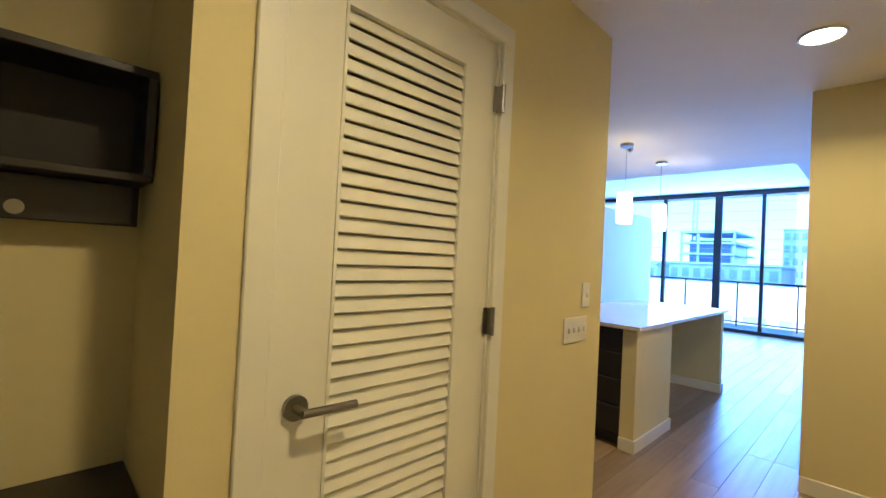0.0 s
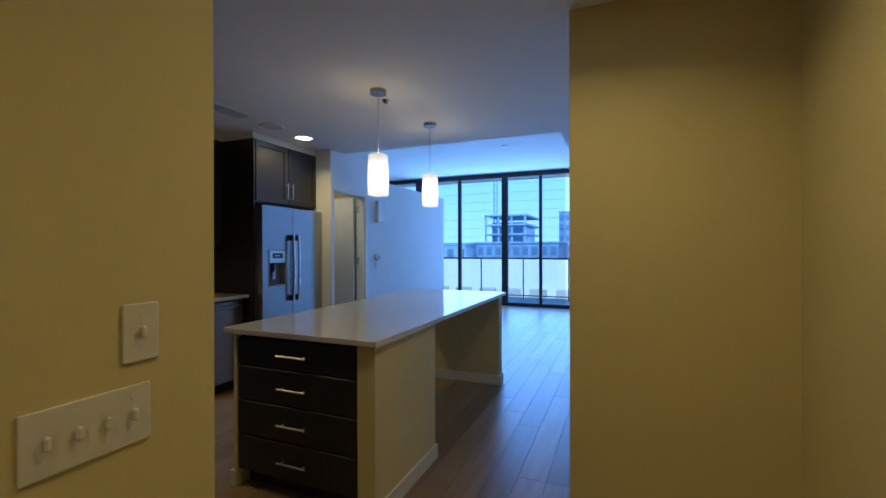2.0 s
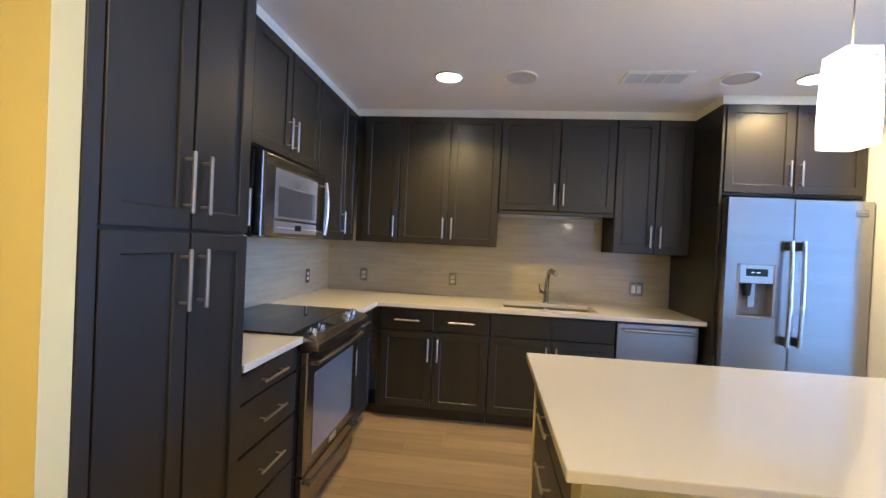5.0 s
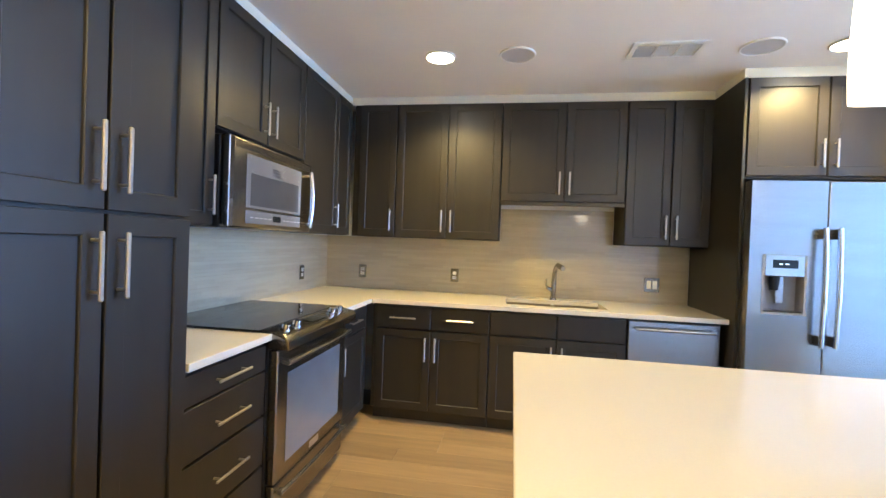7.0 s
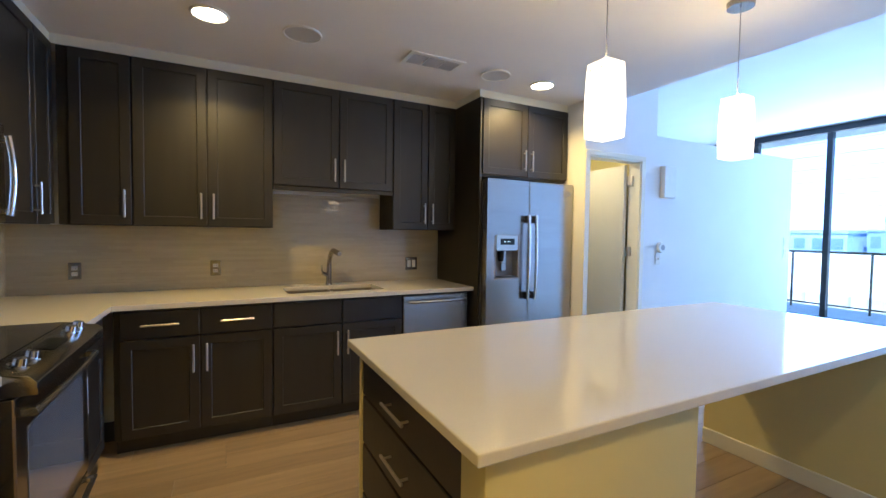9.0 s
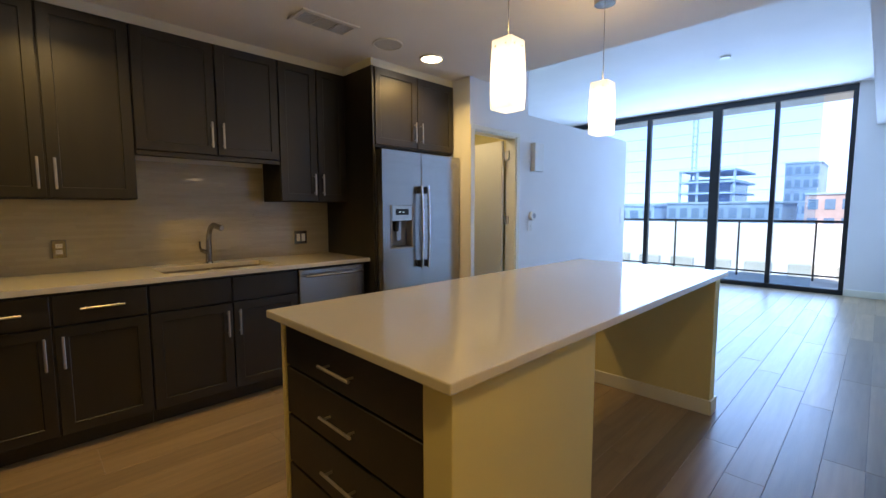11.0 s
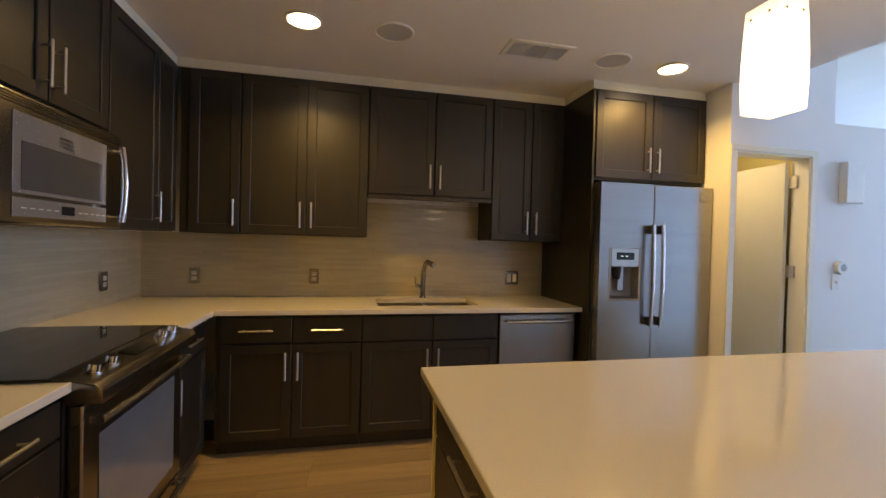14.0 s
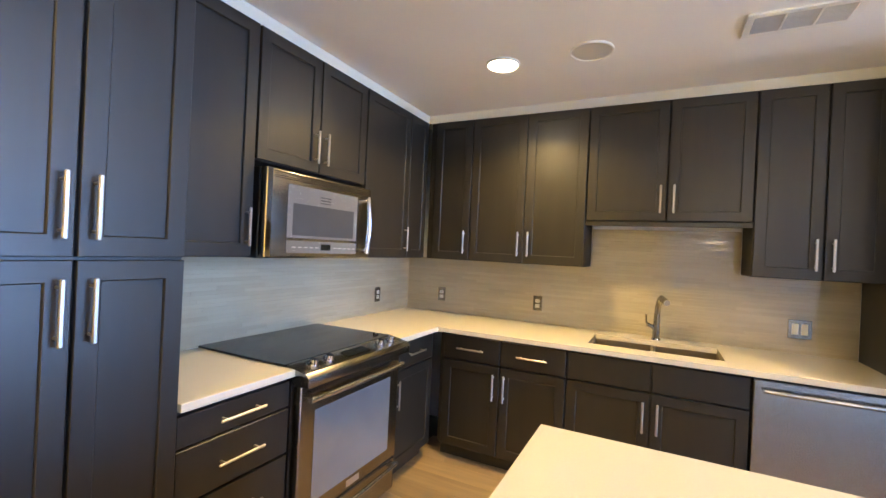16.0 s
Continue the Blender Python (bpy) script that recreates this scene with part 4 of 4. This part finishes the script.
# ---- plates on walls ----
def plate(name, label, category, m, gangs, style, plate_mat, group=""):
    """A wall plate in the local x-z plane that looks to -y."""
    ob = thing(name, label, category, m, group)
    w = 0.046 * gangs + 0.024
    part("cover", box(-w / 2, -0.006, -0.0575, w / 2, 0.0, 0.0575, 0.003, 2), plate_mat, ob)
    for g in range(gangs):
        cx = (g - (gangs - 1) / 2) * 0.046
        if style == "outlet":
            for dz in (-0.0195, 0.0195):
                s = part("socket", box(cx - 0.0165, -0.0085, dz - 0.0135, cx + 0.0165, -0.006, dz + 0.0135, 0.002), M_PLASTIC, ob, "white socket face")
                part("slots", boxes((cx - 0.0075, -0.0092, dz - 0.003, cx - 0.0055, -0.0085, dz + 0.006), (cx + 0.0055, -0.0092, dz - 0.003, cx + 0.0075, -0.0085, dz + 0.005)), M_BLACK, s)
        elif style == "rocker":
            part("rocker", box(cx - 0.0165, -0.0095, -0.033, cx + 0.0165, -0.006, 0.033, 0.0015), M_PLASTIC, ob, "white rocker")
        else:
            part("toggle", box(cx - 0.005, -0.017, -0.011, cx + 0.005, -0.006, 0.013, 0.003), M_PLASTIC, ob, "white toggle")
            for dz in (-0.031, 0.031):
                part("screw", rod((cx, -0.006, dz), (cx, -0.0072, dz), 0.0032, 10), M_PLASTIC, ob)
    return ob


M_STEELPLATE = material("steel_wall_plate", (0.36, 0.345, 0.32), 0.25, metal=0.9, vary=0.05, scale=20.0)
OUT = "backsplash outlets"
plate("outlet", "steel outlet plate with white sockets on the backsplash", "outlet", pose(0.355, -0.013, 1.066), 1, "outlet", M_STEELPLATE, OUT)
plate("outlet", "steel outlet plate with white sockets on the backsplash", "outlet", pose(1.188, -0.013, 1.066), 1, "outlet", M_STEELPLATE, OUT)
plate("switch_plate", "double steel switch plate with white rockers near refrigerator", "light switch", pose(2.793, -0.013, 1.066), 2, "rocker", M_DARKSTEEL)
plate("outlet", "steel outlet plate beside the range", "outlet", pose(0.013, -0.488, 1.066, 0, 0, 90), 1, "outlet", M_STEELPLATE, OUT)
plate("switch_plate", "white four-gang switch plate on the hall wall", "light switch", pose(0.395, HALL_Y - 0.0005, 1.040), 4, "toggle", M_PLASTIC)
plate("switch_plate", "white single dimmer plate on the hall wall", "light switch", pose(0.481, HALL_Y - 0.0005, 1.198), 1, "toggle", M_PLASTIC)
plate("switch_plate", "white single switch plate under the thermostat", "light switch", pose(4.975, DOOR_Y - 0.0005, 1.132), 1, "toggle", M_PLASTIC)
plate("switch_plate", "white single switch plate at the partition end", "light switch", pose(7.30, DOOR_Y - 0.0005, 1.29), 1, "rocker", M_PLASTIC)
plate("outlet", "white outlet plate low on the partition end", "outlet", pose(7.305, DOOR_Y - 0.0005, 1.16), 1, "outlet", M_PLASTIC)
th = thing("thermostat", "small round white wall thermostat with a grey screen", "thermostat", pose(5.005, DOOR_Y - 0.0005, 1.24))
part("body", rod((0, 0, 0), (0, -0.03, 0), 0.052, 28, 0.047), M_PLASTIC, th, smooth=True)
part("screen", rod((0.006, -0.03, 0.0), (0.006, -0.0315, 0.0), 0.027, 24), M_GREYPLASTIC, th, "grey round screen")
sc = thing("door_chime", "tall white wall-mounted chime box", "door chime", pose(5.06, DOOR_Y - 0.0005, 1.868))
part("cover", box(-0.085, -0.055, -0.15, 0.085, 0, 0.15, 0.008, 3), M_PLASTIC, sc)
part("side_trim", box(0.0855, -0.05, -0.145, 0.092, -0.004, 0.145, 0.002), M_PLASTIC, sc)

# ---- city beyond the balcony ----
solid("roof_terrace", box(WIN_X + 2.1, -90, -1.6, 64, 110, -0.28), M_ROOF, "bright white flat roof beyond the balcony", "roof")
parapet = thing("parapet", "pale low concrete blocks on the neighbouring roof", "parapet")
for k in range(16):
    py = -7.0 + 0.86 * k
    part("block", box(13.9, py, -0.28, 14.1, py + 0.55, 0.02, 0.02), M_BALCONY, parapet)
solid("parapet_base", box(WIN_X + 1.75, -6.0, -0.5, WIN_X + 2.1, 4.0, -0.03), M_BALCONY, "pale concrete edge of the balcony", "balcony")


def frame_building(name, label, x, y0, y1, top, floors, depth=22.0):
    b = thing(name, label, "building", pose(x, y0, -14))
    h, w = top + 14, y1 - y0
    part("core", box(3.0, 1.5, 0, depth, w - 1.5, h - 2.0), M_FARGLASS, b, "dark glazed floors")
    for k in range(floors + 1):
        z = h * k / floors
        part("slab", box(0, 0, z - 0.25, depth + 1, w, z + 0.20), M_CONC, b)
    n = max(3, int(w / 3.2))
    for k in range(n + 1):
        part("column", box(0.3, (w - 0.5) * k / n, 0, 0.8, (w - 0.5) * k / n + 0.5, h), M_CONC, b)
    return b


def window_building(name, label, x, y0, y1, top, rows, cols, wall_mat, depth=18.0):
    b = thing(name, label, "building", pose(x, y0, -14))
    h, w = top + 14, y1 - y0
    part("wall", box(0, 0, 0, depth, w, h), wall_mat, b)
    part("roof", boxes((-0.15, -0.15, h, depth, w + 0.15, h + 0.35)), M_CONC, b)
    dz = 3.3
    me = mesh_of("window", box(-0.06, 0, 0, 0.04, w / cols * 0.62, 1.8), M_FARGLASS)
    for r in range(rows):
        for c in range(cols):
            o = new("window", me)
            o.parent = b
            o.location = (0, w / cols * (c + 0.19), h - dz * (r + 1) + 0.7)
    return b


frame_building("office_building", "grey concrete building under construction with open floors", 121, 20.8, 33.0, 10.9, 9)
# the cladding colour carries blue distance haze too
window_building("office_building", "dark glazed tower block in the distance", 141, 7.2, 14.2, 12.8, 5, 4, M_FARGLASS_WALL := material("haze_tinted_cladding", (0.28, 0.42, 0.67), 0.4, vary=0.2, scale=0.3))
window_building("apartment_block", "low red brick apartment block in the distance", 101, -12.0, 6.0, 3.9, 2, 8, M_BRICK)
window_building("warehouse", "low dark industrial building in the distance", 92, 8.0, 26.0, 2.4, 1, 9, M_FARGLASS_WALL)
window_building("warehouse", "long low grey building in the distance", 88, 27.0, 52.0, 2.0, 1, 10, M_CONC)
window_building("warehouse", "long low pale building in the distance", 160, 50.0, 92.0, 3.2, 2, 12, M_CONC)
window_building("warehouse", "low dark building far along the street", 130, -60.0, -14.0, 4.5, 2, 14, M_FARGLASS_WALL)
M_HAZE = bpy.data.materials.new("hazy_blue_sky")
M_HAZE.use_nodes = True
nt = M_HAZE.node_tree
nt.nodes.clear()
tc = nt.nodes.new("ShaderNodeTexCoord")
sep = nt.nodes.new("ShaderNodeSeparateXYZ")
high = nt.nodes.new("ShaderNodeMapRange")
high.inputs["From Max"].default_value = 130.0
tone = nt.nodes.new("ShaderNodeMix")
tone.data_type = "RGBA"
tone.inputs[6].default_value = (1.15, 1.50, 2.20, 1)
tone.inputs[7].default_value = (0.56, 1.05, 2.30, 1)
glow = nt.nodes.new("ShaderNodeEmission")
out = nt.nodes.new("ShaderNodeOutputMaterial")
nt.links.new(tc.outputs["Object"], sep.inputs[0])
nt.links.new(sep.outputs["Z"], high.inputs[0])
nt.links.new(high.outputs[0], tone.inputs[0])
nt.links.new(tone.outputs[2], glow.inputs[0])
nt.links.new(glow.outputs[0], out.inputs[0])
solid("backdrop", box(420, -700, -14, 421, 800, 320), M_HAZE, "hazy pale blue sky beyond the city", "sky")
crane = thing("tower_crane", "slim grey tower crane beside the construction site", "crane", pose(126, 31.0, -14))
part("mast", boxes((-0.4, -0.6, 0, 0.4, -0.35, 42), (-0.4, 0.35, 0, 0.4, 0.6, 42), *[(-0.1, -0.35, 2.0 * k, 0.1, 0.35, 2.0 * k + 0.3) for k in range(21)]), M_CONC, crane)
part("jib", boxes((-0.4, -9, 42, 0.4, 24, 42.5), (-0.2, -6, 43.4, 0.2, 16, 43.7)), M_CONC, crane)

# pale strips laid on the tinted panes to stand for horizontal reflections
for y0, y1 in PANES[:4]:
    part("reflection_line", boxes(*[(WIN_X + 0.033, y0 + 0.01, 1.42 + 0.21 * k, WIN_X + 0.0345, y1 - 0.01, 1.426 + 0.21 * k) for k in range(8)]), M_REFLECTION, window, "pale strip standing for a reflection in the glass")

# ---- backsplash tiles ----
def tile_strips():
    verts, faces = [], []
    pitch, length, gap, thick, c = 0.0212, 0.305, 0.0004, 0.0012, 0.0004
    rng = random.Random(4)

    def tile(u0, u1, z0, z1, wall):
        tilt = rng.uniform(-0.0007, 0.0013)
        ring = []
        for du, dz, d in ((0, 0, 0.0), (c, c, thick)):
            for uu, zz, e in ((u0 + du, z0 + dz, 0), (u1 - du, z0 + dz, 0), (u1 - du, z1 - dz, tilt), (u0 + du, z1 - dz, tilt)):
                depth = 0.005 + d + (e if d else 0)
                ring.append((uu, -depth, zz) if wall == "y" else (depth, -uu, zz))
        n = len(verts)
        verts.extend(ring)
        faces.append((n + 4, n + 5, n + 6, n + 7))
        for k in range(4):
            faces.append((n + k, n + (k + 1) % 4, n + 4 + (k + 1) % 4, n + 4 + k))

    for wall, a, b, z0, z1 in (("y", 0.012, 3.068, CT1 + 0.001, UB - 0.001), ("y", 1.57, 2.48, UB, 1.652), ("x", 0.004, 2.453, CT1 + 0.001, UB - 0.001)):
        z, row = z0, 0
        while z < z1 - 0.004:
            top = min(z + pitch - gap, z1)
            u = a - (row * 0.137) % length
            while u < b:
                lo, hi = max(u, a), min(u + length - gap, b)
                if hi - lo > 0.01:
                    tile(lo, hi, z, top, wall)
                u += length
            z += pitch
            row += 1
    me = bpy.data.meshes.new("tile_strips")
    me.from_pydata(verts, [], faces)
    me.materials.append(M_TILE)
    ob = new("tile_strips", me)
    ob.parent = backsplash
    tagged(ob, "thin glossy pale grey glass tile strips", kind="stuff")


tile_strips()


# ---- oak floor planks ----
def plank_mesh(length, width):
    bm = bmesh.new()
    add_box(bm, 0, 0, -0.012, length - 0.0012, width - 0.0012, 0.0)
    top = [e for e in bm.edges if all(v.co.z > -0.001 for v in e.verts)]
    bmesh.ops.bevel(bm, geom=top, offset=0.0012, segments=1, profile=0.5, affect="EDGES")
    return mesh_of("plank", bm, M_PLANK)


PW, PL = 0.165, 1.5
plank_meshes = {PL: plank_mesh(PL, PW)}
rng = random.Random(11)
y = -4.80
while y < -0.40:
    west = -3.3 if y < -3.2 else 0.5
    east = STUB_X + 0.06 if y < STUB_Y - PW else WIN_X - 0.032
    x = west - rng.choice([0.0, 0.25, 0.5, 0.75, 1.0, 1.25])
    while x < east - 0.02:
        a, b = max(x, west), min(x + PL, east)
        length = round((b - a) / 0.01) * 0.01
        if length > 0.03:
            if length not in plank_meshes:
                plank_meshes[length] = plank_mesh(length, PW)
            p = new("plank", plank_meshes[length])
            p.parent = floor
            p.location = (a, y, 0)
        x += PL
    y += PW
solid("floor_bedroom", box(4.93, -0.40, -0.012, WIN_X - 0.032, 3.0, -0.001), M_PLANK, "oak floor behind the partition", "floor")
